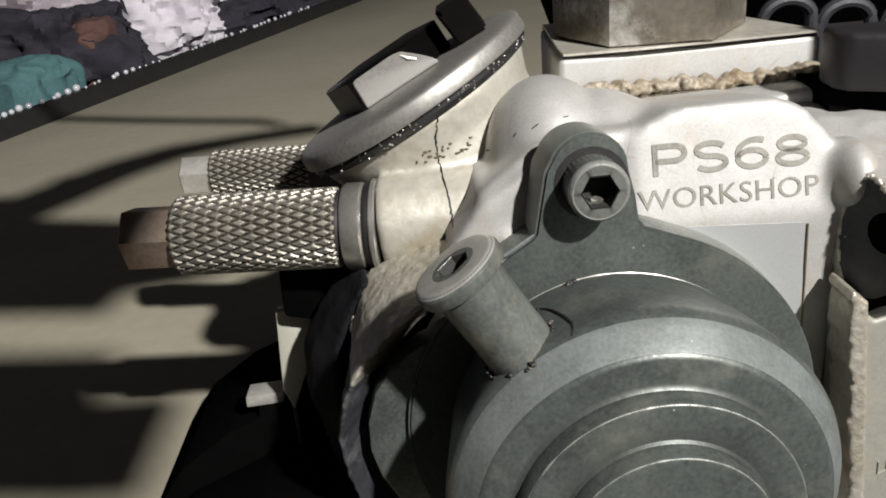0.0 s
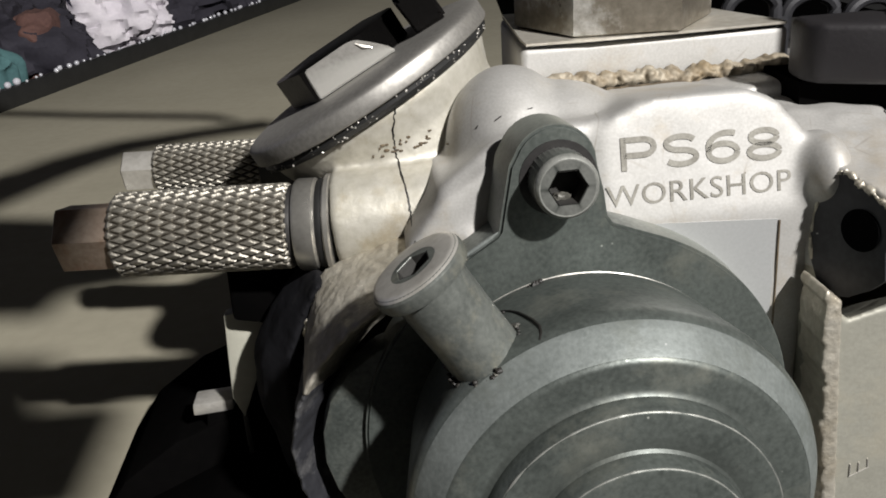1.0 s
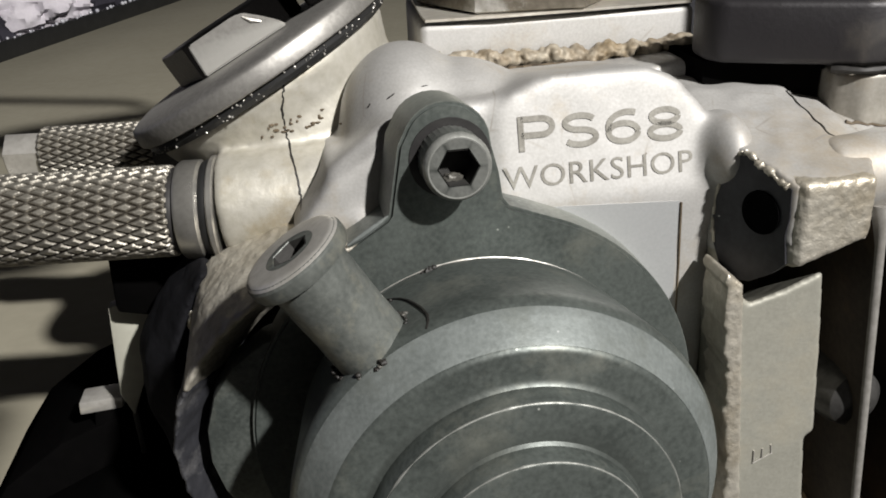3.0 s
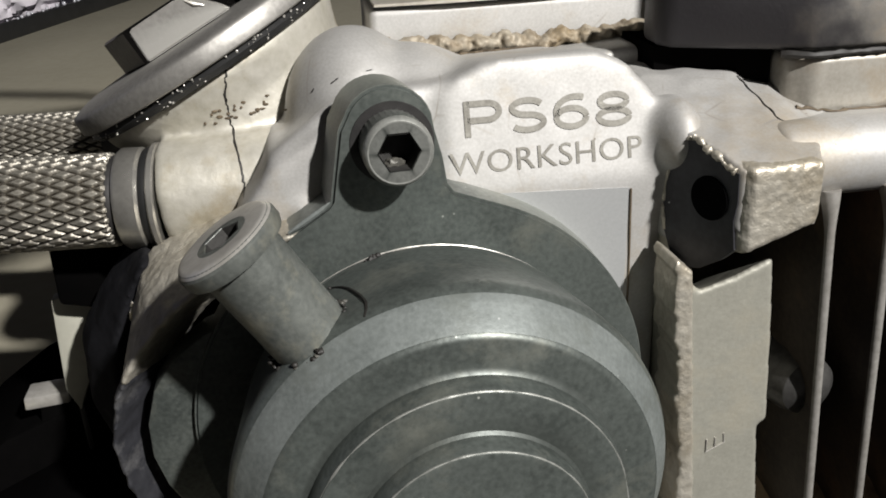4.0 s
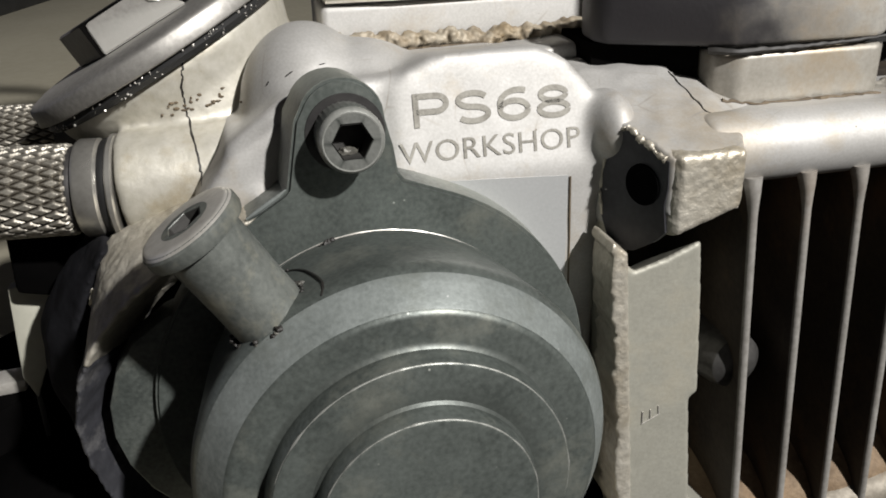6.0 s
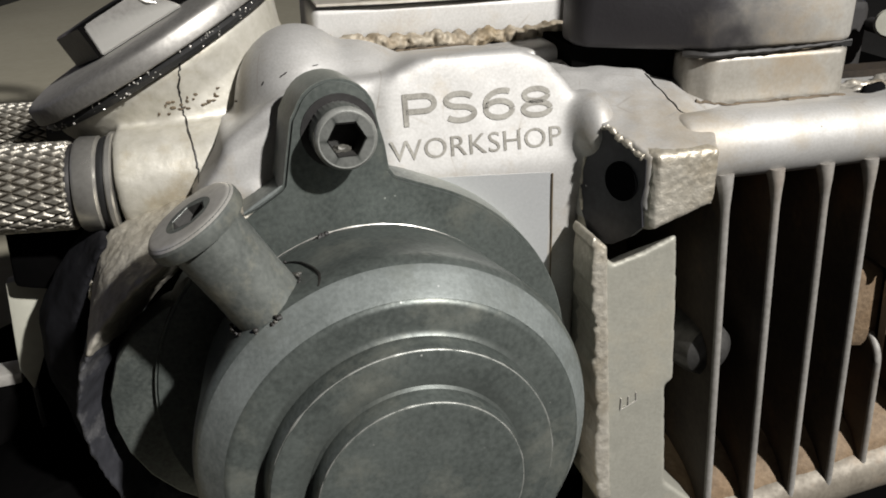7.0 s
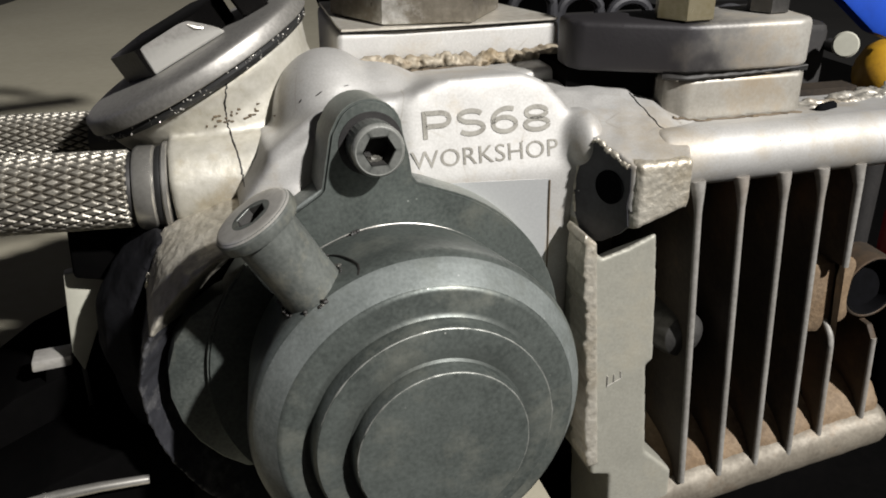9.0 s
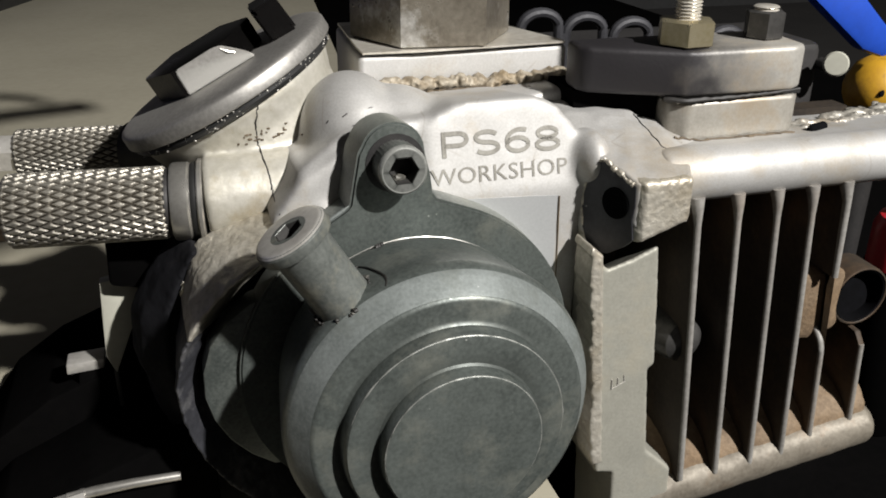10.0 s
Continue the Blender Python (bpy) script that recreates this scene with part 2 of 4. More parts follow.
RED = material("red_paint", (0.50, 0.02, 0.03), (0.38, 0.015, 0.02), 0.35, 0.0, 400, 30, 0.05)
PANEL = material("olive_painted_board", (0.270, 0.250, 0.192), (0.225, 0.208, 0.158), 0.7, 0.0, 200, 9, 0.1)
FLOOR = material("dark_concrete", (0.05, 0.047, 0.044), (0.03, 0.028, 0.027), 0.85, 0.0, 120, 4, 0.4, bump_dist=0.002)
WALL = material("night_wall", (0.05, 0.05, 0.05), (0.03, 0.03, 0.03), 0.9, 0.0, 60, 2, 0.2)
PLASTER = material("soot_grey_plaster", (0.026, 0.025, 0.024), (0.018, 0.017, 0.016), 0.85, 0.0, 60, 2, 0.2, bump_dist=0.002)


# ---- mesh helpers (lengths in millimetres, origin at the engine's datum) ----
def V(x, y, z):
    return Vector((x / 1000, y / 1000, H + z / 1000))


def part(name, bm, mat, parent=None, label="", smooth=True, mods=()):
    bmesh.ops.recalc_face_normals(bm, faces=bm.faces)
    me = bpy.data.meshes.new(name)
    for v in bm.verts:
        v.co = V(*v.co)
    bm.to_mesh(me)
    bm.free()
    me.materials.append(mat)
    if smooth:
        me.shade_smooth()
        me.set_sharp_from_angle(angle=radians(35))
    ob = new(name, me)
    if parent:
        ob.parent = parent
        if parent.type == "EMPTY":
            ob.matrix_parent_inverse = Matrix.Translation(-parent.location)
    if label:
        ob["label"] = label
    return ob


def thing(name, label, category, at, group="", kind=""):
    ob = new(name)
    ob.empty_display_size = 0.01
    ob.location = V(*at)
    return tagged(ob, label, category, group, kind)


def frame_of(axis):
    """Rotation whose z is along axis."""
    return Vector(axis).normalized().to_track_quat("Z", "Y").to_matrix().to_4x4()


def lathe(profile, at, axis, n=64, bm=None, start=0.0, sweep=360.0):
    """Revolve (radius, height) pairs about axis through at."""
    bm = bm or bmesh.new()
    m = Matrix.Translation(at) @ frame_of(axis)
    full = sweep >= 360
    count = n if full else n + 1
    rings = []
    for r, h in profile:
        if r < 1e-6:
            rings.append([bm.verts.new(m @ Vector((0, 0, h)))])
        else:
            rings.append([bm.verts.new(m @ Vector((r * math.cos(radians(start + sweep * k / n)), r * math.sin(radians(start + sweep * k / n)), h))) for k in range(count)])
    for a, b in zip(rings, rings[1:]):
        for k in range(count if full else count - 1):
            j = (k + 1) % count
            if len(a) == 1 and len(b) == 1:
                continue
            if len(a) == 1:
                bm.faces.new((a[0], b[k], b[j]))
            elif len(b) == 1:
                bm.faces.new((a[k], a[j], b[0]))
            else:
                bm.faces.new((a[k], a[j], b[j], b[k]))
    return bm


def prism(points, axis, lo, hi, bm=None, bevel=0.0, segments=2):
    """Extrude a polygon along axis x, y or z; its points hold the two other coordinates in order."""
    own = bmesh.new()
    def at(p, h):
        return {"x": (h, p[0], p[1]), "y": (p[0], h, p[1]), "z": (p[0], p[1], h)}[axis]
    a = [own.verts.new(at(p, lo)) for p in points]
    b = [own.verts.new(at(p, hi)) for p in points]
    own.faces.new(a)
    own.faces.new(b[::-1])
    for k in range(len(a)):
        own.faces.new((a[k], b[k], b[(k + 1) % len(a)], a[(k + 1) % len(a)]))
    bmesh.ops.recalc_face_normals(own, faces=own.faces)
    if bevel:
        bmesh.ops.bevel(own, geom=own.edges[:], offset=bevel, segments=segments, affect="EDGES", profile=0.5)
    return merge(bm, own)


def merge(bm, own):
    if bm is None:
        return own
    me = bpy.data.meshes.new("tmp")
    own.to_mesh(me)
    own.free()
    bm.from_mesh(me)
    bpy.data.meshes.remove(me)
    return bm


def ball(at, radii, bm=None, n=24):
    own = bmesh.new()
    bmesh.ops.create_uvsphere(own, u_segments=n, v_segments=n // 2, radius=1)
    for v in own.verts:
        v.co = Vector((v.co.x * radii[0] + at[0], v.co.y * radii[1] + at[1], v.co.z * radii[2] + at[2]))
    return merge(bm, own)


def rod(a, b, r, bm=None, n=32, bevel=0.5):
    a, b = Vector(a), Vector(b)
    L = (b - a).length
    return lathe([(0, 0), (r - bevel, 0), (r, bevel), (r, L - bevel), (r - bevel, L), (0, L)], a, b - a, n, bm)


def hexagon(a, b, r, turn=0.0, bm=None, chamfer=0.6):
    """A hexagonal bar from a to b; r to its corners."""
    a, b = Vector(a), Vector(b)
    L = (b - a).length
    own = bmesh.new()
    m = Matrix.Translation(a) @ frame_of(b - a) @ pose(0, 0, 0, 0, 0, turn)
    rings = []
    for rr, h in ((r - chamfer, 0), (r, chamfer * 0.6), (r, L - chamfer * 0.6), (r - chamfer, L)):
        rings.append([own.verts.new(m @ Vector((rr * math.cos(radians(60 * k)), rr * math.sin(radians(60 * k)), h))) for k in range(6)])
    for p, q in zip(rings, rings[1:]):
        for k in range(6):
            own.faces.new((p[k], p[(k + 1) % 6], q[(k + 1) % 6], q[k]))
    own.faces.new(rings[0][::-1])
    own.faces.new(rings[-1])
    return merge(bm, own)


def cast(ob, voxel, rounds=6, lump=0.0, size=0.01):
    """Fuse overlapping solids into one cast skin with filleted corners and slight unevenness."""
    r = ob.modifiers.new("fuse", "REMESH")
    r.mode, r.voxel_size, r.use_smooth_shade = "VOXEL", voxel / 1000, True
    s = ob.modifiers.new("fillet", "SMOOTH")
    s.factor, s.iterations = 0.5, rounds
    if lump:
        tex = bpy.data.textures.new("lumps", "CLOUDS")
        tex.noise_scale, tex.noise_depth = size, 3
        d = ob.modifiers.new("lumps", "DISPLACE")
        d.texture, d.strength, d.mid_level = tex, lump / 1000, 0.5
        d.texture_coords = "LOCAL"
    return ob


# ---- setting ----
def setting(name, bm, mat, label, category):
    return tagged(part(name, bm, mat, smooth=False), label, category, kind="structure")


setting("ground", prism([(-4000, -4000), (4000, -4000), (4000, 4000), (-4000, 4000)], "z", -470, -420), FLOOR, "dark worn concrete workshop floor", "floor")
setting("wall_north", prism([(-2600, 2500), (2600, 2500), (2600, 2600), (-2600, 2600)], "z", -420, 2200), WALL, "dark unlit wall behind the engine", "wall")
# Unseen walls and ceiling, added to set bounced light; the gateway admits sky light.
setting("wall_south", prism([(-2600, -3100), (2600, -3100), (2600, -3000), (-2600, -3000)], "z", -420, 2200), PLASTER, "unseen plain dark wall added to close the room", "wall")
setting("wall_east", prism([(2600, -3100), (2700, -3100), (2700, 2600), (2600, 2600)], "z", -420, 2200), PLASTER, "unseen plain dark wall added to close the room", "wall")
setting("wall_west", prism([(-3100, -420), (-1600, -420), (-1600, 1880), (2200, 1880), (2200, -420), (2600, -420), (2600, 2200), (-3100, 2200)], "x", -2700, -2600), PLASTER, "unseen wall with a gateway added to let blue light in", "wall")
setting("ceiling", prism([(-2700, -3100), (2700, -3100), (2700, 2600), (-2700, 2600)], "z", 2200, 2260), PLASTER, "unseen plain dark ceiling added to close the room", "ceiling")

BT = -150.0  # top of the bench
bench = thing("workbench", "dark rubber-topped workbench under the engine", "bench", (-200, 600, -420))
part("benchtop", prism([(-1000, -250), (600, -250), (600, 1500), (-1000, 1500)], "z", BT - 30, BT, bevel=2), MATSHADE, bench)
for x in (-940, 540):
    for y in (-190, 1400):
        part("leg", prism([(x, y), (x + 50, y), (x + 50, y + 50), (x, y + 50)], "z", -420, BT - 30.5, bevel=2), DARK, bench)

# Low olive cabinet on the bench behind the engine; its oblique edge has a black lip with a row of clear beads.
TT = -92.0  # top of the cabinet
cabinet = thing("low_cabinet", "low olive painted cabinet on the bench with a beaded black edge", "cabinet", (-200, 400, BT))
EDGE = lambda y: -325 + 0.3315 * (y - 448)
part("cabinet_top", prism([(EDGE(-20), -20), (28, -20), (28, 64), (150, 1380), (EDGE(1380), 1380)], "z", TT - 8, TT, bevel=0.8), PANEL, cabinet)
part("cabinet_body", prism([(EDGE(0) + 10, 0), (20, 0), (20, 64), (138, 1360), (EDGE(1360) + 10, 1360)], "z", BT, TT - 8.2), PANEL, cabinet)
part("edge_lip", prism([(EDGE(-20) - 7, -20), (EDGE(-20), -20), (EDGE(1380), 1380), (EDGE(1380) - 7, 1380)], "z", TT - 6, TT + 14, bevel=1.5), RUBBER, cabinet, "black rubber edge lip")
rnd = random.Random(4)
for k in range(64):
    y = 330 + 9.5 * k + rnd.uniform(-3, 3)
    r = rnd.uniform(0.9, 2.6) * (1.2 if k < 22 else 0.8)
    part("bead", ball((EDGE(y) - 3 + rnd.uniform(-2, 2), y, TT + 14 + r * 0.6), (r, r * 1.2, r), n=12), BEAD, cabinet, "shiny clear bead")

# Unseen rack added above the engine; its arms throw the broad shadows on the cabinet.
rack = thing("shade_rack", "unseen dark rack added to cast the cabinet's shadows", "rack", (-290, -90, BT))
part("upright", prism([(-300, -170), (-284, -170), (-284, -10), (-300, -10)], "z", BT, 121, bevel=1), DARK, rack)
part("arm", prism([(-300, -38), (-54, -82), (-9, -90), (-7, -76), (14, -72), (22, -62), (40, -60), (38, -30), (-59, 1), (-95, 6), (-300, 40)], "z", 121.2, 125, bevel=0.8), DARK, rack)
part("arm", prism([(-300, -73), (-40, -111), (4, -117), (5, -140), (27, -141), (28, -180), (14, -180), (-13, -176), (-300, -132)], "z", 121.2, 125, bevel=0.8), DARK, rack)
for x, y in ((-72, 56), (-92, 34)):
    part("peg", prism([(x - 9, -20), (x + 5, -20), (x + 3, y), (x - 3, y)], "z", 125.2, 128, bevel=0.6), DARK, rack)


# ---- cloths and tools far behind ----
def heap(name, label, category, at, radii, mat, seed, lump=0.30):
    r = random.Random(seed)
    bm = ball(at, radii, n=130)
    for v in bm.verts:
        d = Vector(v.co) - Vector(at)
        n1 = noise.noise(Vector((d.x / 45 + seed, d.y / 45, d.z / 30)))
        n2 = noise.noise(Vector((d.x / 14, d.y / 14 + seed, d.z / 14)))
        q = Vector((d.x / 24, d.y / 24, d.z / 16 + seed))
        fold = 1 - 2 * abs(noise.noise(q + Vector((n2, n1, 0)) * 0.6))
        v.co = Vector(at) + d * (1 + lump * (n1 * 1.5 + n2 * 0.35 + 0.55 * fold))
        if lump > 0.1 and v.co.z < at[2]:
            v.co.z = at[2] - (at[2] - v.co.z) * (at[2] - BT) / radii[2]
        v.co.z = max(v.co.z, BT + 0.5)
    return tagged(part(name, bm, mat), label, category)


heap("cloth", "crumpled pale mauve cloth lying on the bench", "cloth", (-640, 1190, -85), (270, 200, 90), MAUVE, 1)
heap("cloth", "crumpled dark navy cloth lying on the bench", "cloth", (-455, 850, -88), (105, 70, 42), NAVY, 2)
heap("cloth", "crumpled white cotton cloth lying on the bench", "cloth", (-363, 1034, -80), (80, 60, 75), WHITE, 3)
heap("cloth", "folded teal cloth lying on the bench", "cloth", (-402, 690, -92), (40, 30, 20), TEAL, 4)
heap("cloth", "brown rag lying beside the white cloth", "cloth", (-392, 830, -88), (28, 30, 28), BROWN, 5)
heap("cloth", "dark navy cloth bundled behind the cabinet edge", "cloth", (-250, 1115, -80), (75, 90, 100), NAVY, 6)
heap("ball", "tan rubber ball among the cloths", "ball", (-318, 1120, -70), (26, 26, 40), TANBALL, 7, 0.03)

# ---- cylinder head ----
head = thing("cylinder_head", "sand-blasted aluminium motorcycle cylinder head with cast cooling fins", "engine part", (20, 10, BT))
CX, CZ = -9.0, -47.3
# main block with its sloping face, shoulder dome and web
def sheared(points, lo, hi):
    """A block whose front follows the tilt of the writing face."""
    own = prism(points, "y", lo, hi)
    for v in own.verts:
        if v.co.y < (lo + hi) / 2:
            v.co.y = lo + 0.27 * v.co.z
        elif v.co.z > -1:
            v.co.z -= 6.5
    return own


bm = sheared([(-3.5, -14), (-3.5, 0.5), (-1, 3.4), (4, 5.6), (21, 6.0), (26, 4.2), (30.5, -0.5), (32, -6), (32, -14)], 0.45, 40)
prism([(-26, -86), (-26, -13), (32, -13), (32, -86)], "y", -3.2, 40, bm)
merge(bm, sheared([(-30, -14), (-30, -6), (-20, 1.0), (-10, 2.6), (-2, 3.0), (-2, -14)], 1.6, 40))
prism([(-14, -10), (-14, 0.5), (24, 0.5), (35, 2.0), (41.5, 0.8), (43.2, -10)], "y", 21, 40, bm)
ball((-14.8, 20, -6.2), (12.0, 17, 15.3), bm)
ball((-6, 18, -5.5), (14, 14, 11.5), bm)
ball((35.5, 9, -8), (6, 8, 6), bm)
ball((33.6, 0, -8.0), (4.2, 8, 6.5), bm)
prism([(-36, -16), (-30, -8), (-21, -2), (-17, -3), (-17, -24), (-30, -24)], "y", -1.8, 22, bm)
# core of the bridge to the rail and lug
prism([(32.6, -2.5), (38.6, -15.5), (48.5, -15.5), (52.5, -7), (60, -2), (60, 30), (31, 30)], "z", -18.8, -9.6, bm)
rod((46, -8, -11.3), (150, -8, -11.3), 6.2, bm, n=40)
prism([(20, -9), (20, -16), (-8, -17.2), (-8, -6)], "x", 46, 150, bm)
casting = part("casting", bm, ALU, head)
cast(casting, 0.7, 34, 0.2, 0.009)


def bridge():
    """Sloping slab between block, lug and rail, with a ragged step along its outer side."""
    ys = [-17 + 1.0 * k for k in range(40)]
    top, low = [], []
    bm = bmesh.new()
    for y in ys:
        x0 = 31.0 + max(0.0, -2.5 - y) * 0.43
        x1 = 49.5 + 4 * min(1.0, (y + 17) / 9) + 8.5 * max(0.0, min(1.0, (y + 8) / 5))
        step = 48.3 + max(0.0, -5 - y) * 0.45 + 0.7 * noise.noise(Vector((0, y * 0.35, 4)))
        row, under = [], []
        for k in range(31):
            x = x0 + (x1 - x0) * k / 30
            z = min(-0.8, -8.4 + (y + 17) * 0.283)
            fall = max(0.0, min(1.0, (x - step) / 1.0))
            z -= 1.0 * fall + 0.20 * max(0.0, x - step) + 0.5 * noise.noise(Vector((x * 0.2, y * 0.2, 7)))
            row.append(bm.verts.new((x, y, z)))
            under.append(bm.verts.new((x, y, -24 if y > -6 else -18.6)))
        top.append(row)
        low.append(under)
    for a, b in zip(top, top[1:]):
        for k in range(30):
            bm.faces.new((a[k], a[k + 1], b[k + 1], b[k]))
    for a, b in zip(low, low[1:]):
        for k in range(30):
            bm.faces.new((a[k], b[k], b[k + 1], a[k + 1]))
    for a, b in ((top[0], low[0]), (low[-1], top[-1])):
        for k in range(30):
            bm.faces.new((a[k], b[k], b[k + 1], a[k + 1]))
    for k in (0, 30):
        for j in range(len(ys) - 1):
            bm.faces.new((top[j][k], top[j + 1][k], low[j + 1][k], low[j][k]))
    return bm


span = part("bridge", bridge(), ALU, head)
cast(span, 0.5, 3, 0.25, 0.004)
# cam chamber floor behind the cover
part("chamber_floor", lathe([(0, 26), (46, 26), (46, 32), (0, 32)], (CX, 0, CZ), (0, 1, 0), 64), DARK, head)

# oily tan neck of the valve cap and the sleeve boss
NA, NC = Vector((-0.475, 0.055, 0.878)).normalized(), Vector((-39.2, 41.9, 2.35))
bm = rod((-47.5, 18.6, -16.2), (-20, 17, -15), 8.9)
lathe([(0, -30), (22, -30), (22.5, -8), (24.3, -3), (24.3, -1.2), (0, -1.2)], NC, NA, 64, bm)
neck = part("cap_neck", bm, TAN, head, "oily tan cast neck")
cast(neck, 0.6, 9, 0.4, 0.004)


def tube(points, r, bm=None, n=8, flat=1.0):
    """A thin tube along points."""
    bm = bm or bmesh.new()
    rings = []
    pts = [Vector(p) for p in points]
    for k, p in enumerate(pts):
        d = (pts[min(k + 1, len(pts) - 1)] - pts[max(k - 1, 0)]).normalized()
        m = frame_of(d)
        rr = r[k] if isinstance(r, (list, tuple)) else r
        rings.append([bm.verts.new(p + m.to_3x3() @ Vector((rr * math.cos(6.28318 * j / n), rr * flat * math.sin(6.28318 * j / n), 0))) for j in range(n)])
    for a, b in zip(rings, rings[1:]):
        for j in range(n):
            bm.faces.new((a[j], a[(j + 1) % n], b[(j + 1) % n], b[j]))
    bm.faces.new(rings[0][::-1])
    bm.faces.new(rings[-1])
    return bm


# Unseen arm and cable, added for the curved and thin shadows.
part("curved_arm", tube([(-72, -14, 139), (-56, 14, 139), (-40, 44, 139), (-20, 70, 137), (8, 86, 134), (44, 98, 132)], [12, 11, 10, 8, 6, 6], n=14), DARK, rack)
part("cable", tube([(-292, -14, 123), (-275, 100, 130), (-230, 180, 132), (-166, 199, 131), (-64, 153, 131), (18, 104, 146), (30, 92, 147)], 4.0, n=8), RUBBER, rack, "unseen cable added to cast a thin shadow")

# parting cracks, laid on the cast skin
bpy.context.view_layer.update()
graph = bpy.context.evaluated_depsgraph_get()
skins = [BVHTree.FromObject(o, graph) for o in (neck, casting, span)]


def on_skin(p):
    """The nearest place on the cast skin, in millimetres."""
    w = V(*p)
    near = min((t.find_nearest(w) for t in skins), key=lambda h: h[3])
    q = near[0] + near[1] * 0.00008
    return (q.x * 1000, q.y * 1000, (q.z - H) * 1000)


def crack(stops, r, seed, front=False):
    rr = random.Random(seed)
    pts = []
    for p, q in zip(stops, stops[1:]):
        for k in range(9):
            m = Vector(p).lerp(Vector(q), k / 9) + Vector((rr.uniform(-0.16, 0.16), 0, rr.uniform(-0.15, 0.15)))
            if front:
                hits = [t.ray_cast(V(m.x, -60, m.z), Vector((0, 1, 0)))[0] for t in skins]
                m.y = min([(h.y * 1000) for h in hits if h] or [m.y])
                pts.append((m.x, m.y, m.z))
            else:
                pts.append(on_skin(m))
    return part("parting_crack", tube(pts, [r * rr.uniform(0.55, 1.2) for _ in pts], n=6), OIL, head, "dark oily parting crack")


crack([(-34.9, 20.0, 3.8), (-35.8, 19.0, -0.3), (-35.6, 16.0, -4.8), (-34.5, 10.5, -9.4), (-33.8, 9.5, -14.5)], 0.2, 3, True)
crack([(48.6, 8, -1.6), (48.9, 3, -3.0), (49.0, -5, -5.5), (51.4, -11, -8.9)], 0.2, 8)
rnd = random.Random(9)
bm = bmesh.new()
for k in range(26):
    q = rnd.uniform(0, 1)
    p = (-39 + 11 * q + rnd.uniform(-1, 1), 16 + rnd.uniform(0, 3.5), -4.6 + rnd.uniform(-0.8, 1.2) + 2.2 * q)
    ball(on_skin(p), (rnd.uniform(0.2, 0.6), rnd.uniform(0.15, 0.35), rnd.uniform(0.12, 0.3)), bm, 8)
tagged(part("oil_residue", bm, OILY, head, "clotted brown oil residue"), kind="stuff")

# rough cast rim that curves round the cover: a broad upper face, a front edge and a hollow inner wall
RIM = [(112, 36.5), (120, 37.5), (130, 38.8), (141, 41.2), (151, 43.8), (160, 46.0), (169, 47.8), (181, 49.0), (260, 49.5)]


def rim(a0, a1, front, taper=0.0, n=70, seed=1):
    bm = bmesh.new()
    rings = []
    for k in range(n + 1):
        deg = a0 + (a1 - a0) * k / n
        a = radians(deg)
        R = next(r0 + (r1 - r0) * (deg - d0) / (d1 - d0) for (d0, r0), (d1, r1) in zip(RIM, RIM[1:]) if d0 <= deg <= d1)
        w = 0.45 * noise.noise(Vector((k * 0.4, seed, 0))) + 0.25 * noise.noise(Vector((k * 1.3, seed, 4)))
        y = front + taper * max(0.0, deg - 168) / 12
        back = 1.2 + max(-1.6, min((deg - 130) * 0.16, 3.2, (164 - deg) * 0.32))
        pts = [(R - 1.0 + w, y + 0.9), (R - 0.4 + w, y), (R + w, y + 0.7), (R + back * 0.5, y + 10), (R + back, 12), (R + back - 1.5, 14), (R + 0.5, 32), (R - 10, 32), (R - 9, 13), (R - 7.2, 3)]
        rings.append([bm.verts.new((CX + r * math.cos(a), yy, CZ + r * math.sin(a))) for r, yy in pts])
    m = len(rings[0])
    for p, q in zip(rings, rings[1:]):
        for j in range(m):
            bm.faces.new((p[j], p[(j + 1) % m], q[(j + 1) % m], q[j]))
    bm.faces.new(rings[0])
    bm.faces.new(rings[-1][::-1])
    return bm


def side_wall(a0, a1, n=50):
    """The flank of the head behind the rim; its near-black colour holds the shade."""
    bm = bmesh.new()
    rings = []
    for k in range(n + 1):
        f = k / n
        a = radians(a0 + (a1 - a0) * f)
        grow = min(1.0, f * 3.5)
        w = 0.8 * noise.noise(Vector((k * 0.22, 7, 0)))
        pts = [(46.5, 9), (48.5 + 2 * grow, 7.5), (49 + 7 * grow + w, 13), (50 + 8 * grow + w, 20), (48 + 8 * grow, 32), (44, 32)]
        rings.append([bm.verts.new((CX + r * math.cos(a), y, CZ + r * math.sin(a))) for r, y in pts])
    for p, q in zip(rings, rings[1:]):
        for j in range(6):
            bm.faces.new((p[j], p[(j + 1) % 6], q[(j + 1) % 6], q[j]))
    bm.faces.new(rings[0])
    bm.faces.new(rings[-1][::-1])
    return bm


cast(part("side_wall", side_wall(151, 232), FLANKSHADE, head, "flank of the head coloured black for its shade"), 0.7, 3, 0.6, 0.004)
arm = part("rim_arm", rim(116, 166, -9.5), ROUGH_ALU, head, "rough cast curved rim")
# Lower rim in the shaded tone; pale stain stands for lit patches.
dark_arm = part("shaded_rim", rim(165, 252, -9.3, 1.0, seed=2), RIMSHADE, head, "lower rim coloured for shade, with pale lit patches")
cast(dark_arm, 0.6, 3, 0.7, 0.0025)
cast(arm, 0.5, 3, 0.45, 0.0016)

# cast ribs at the outer corner of the rim, nicks on the dome
bpy.context.view_layer.update()
skins = [BVHTree.FromObject(o, bpy.context.evaluated_depsgraph_get()) for o in (neck, casting, arm, span)]
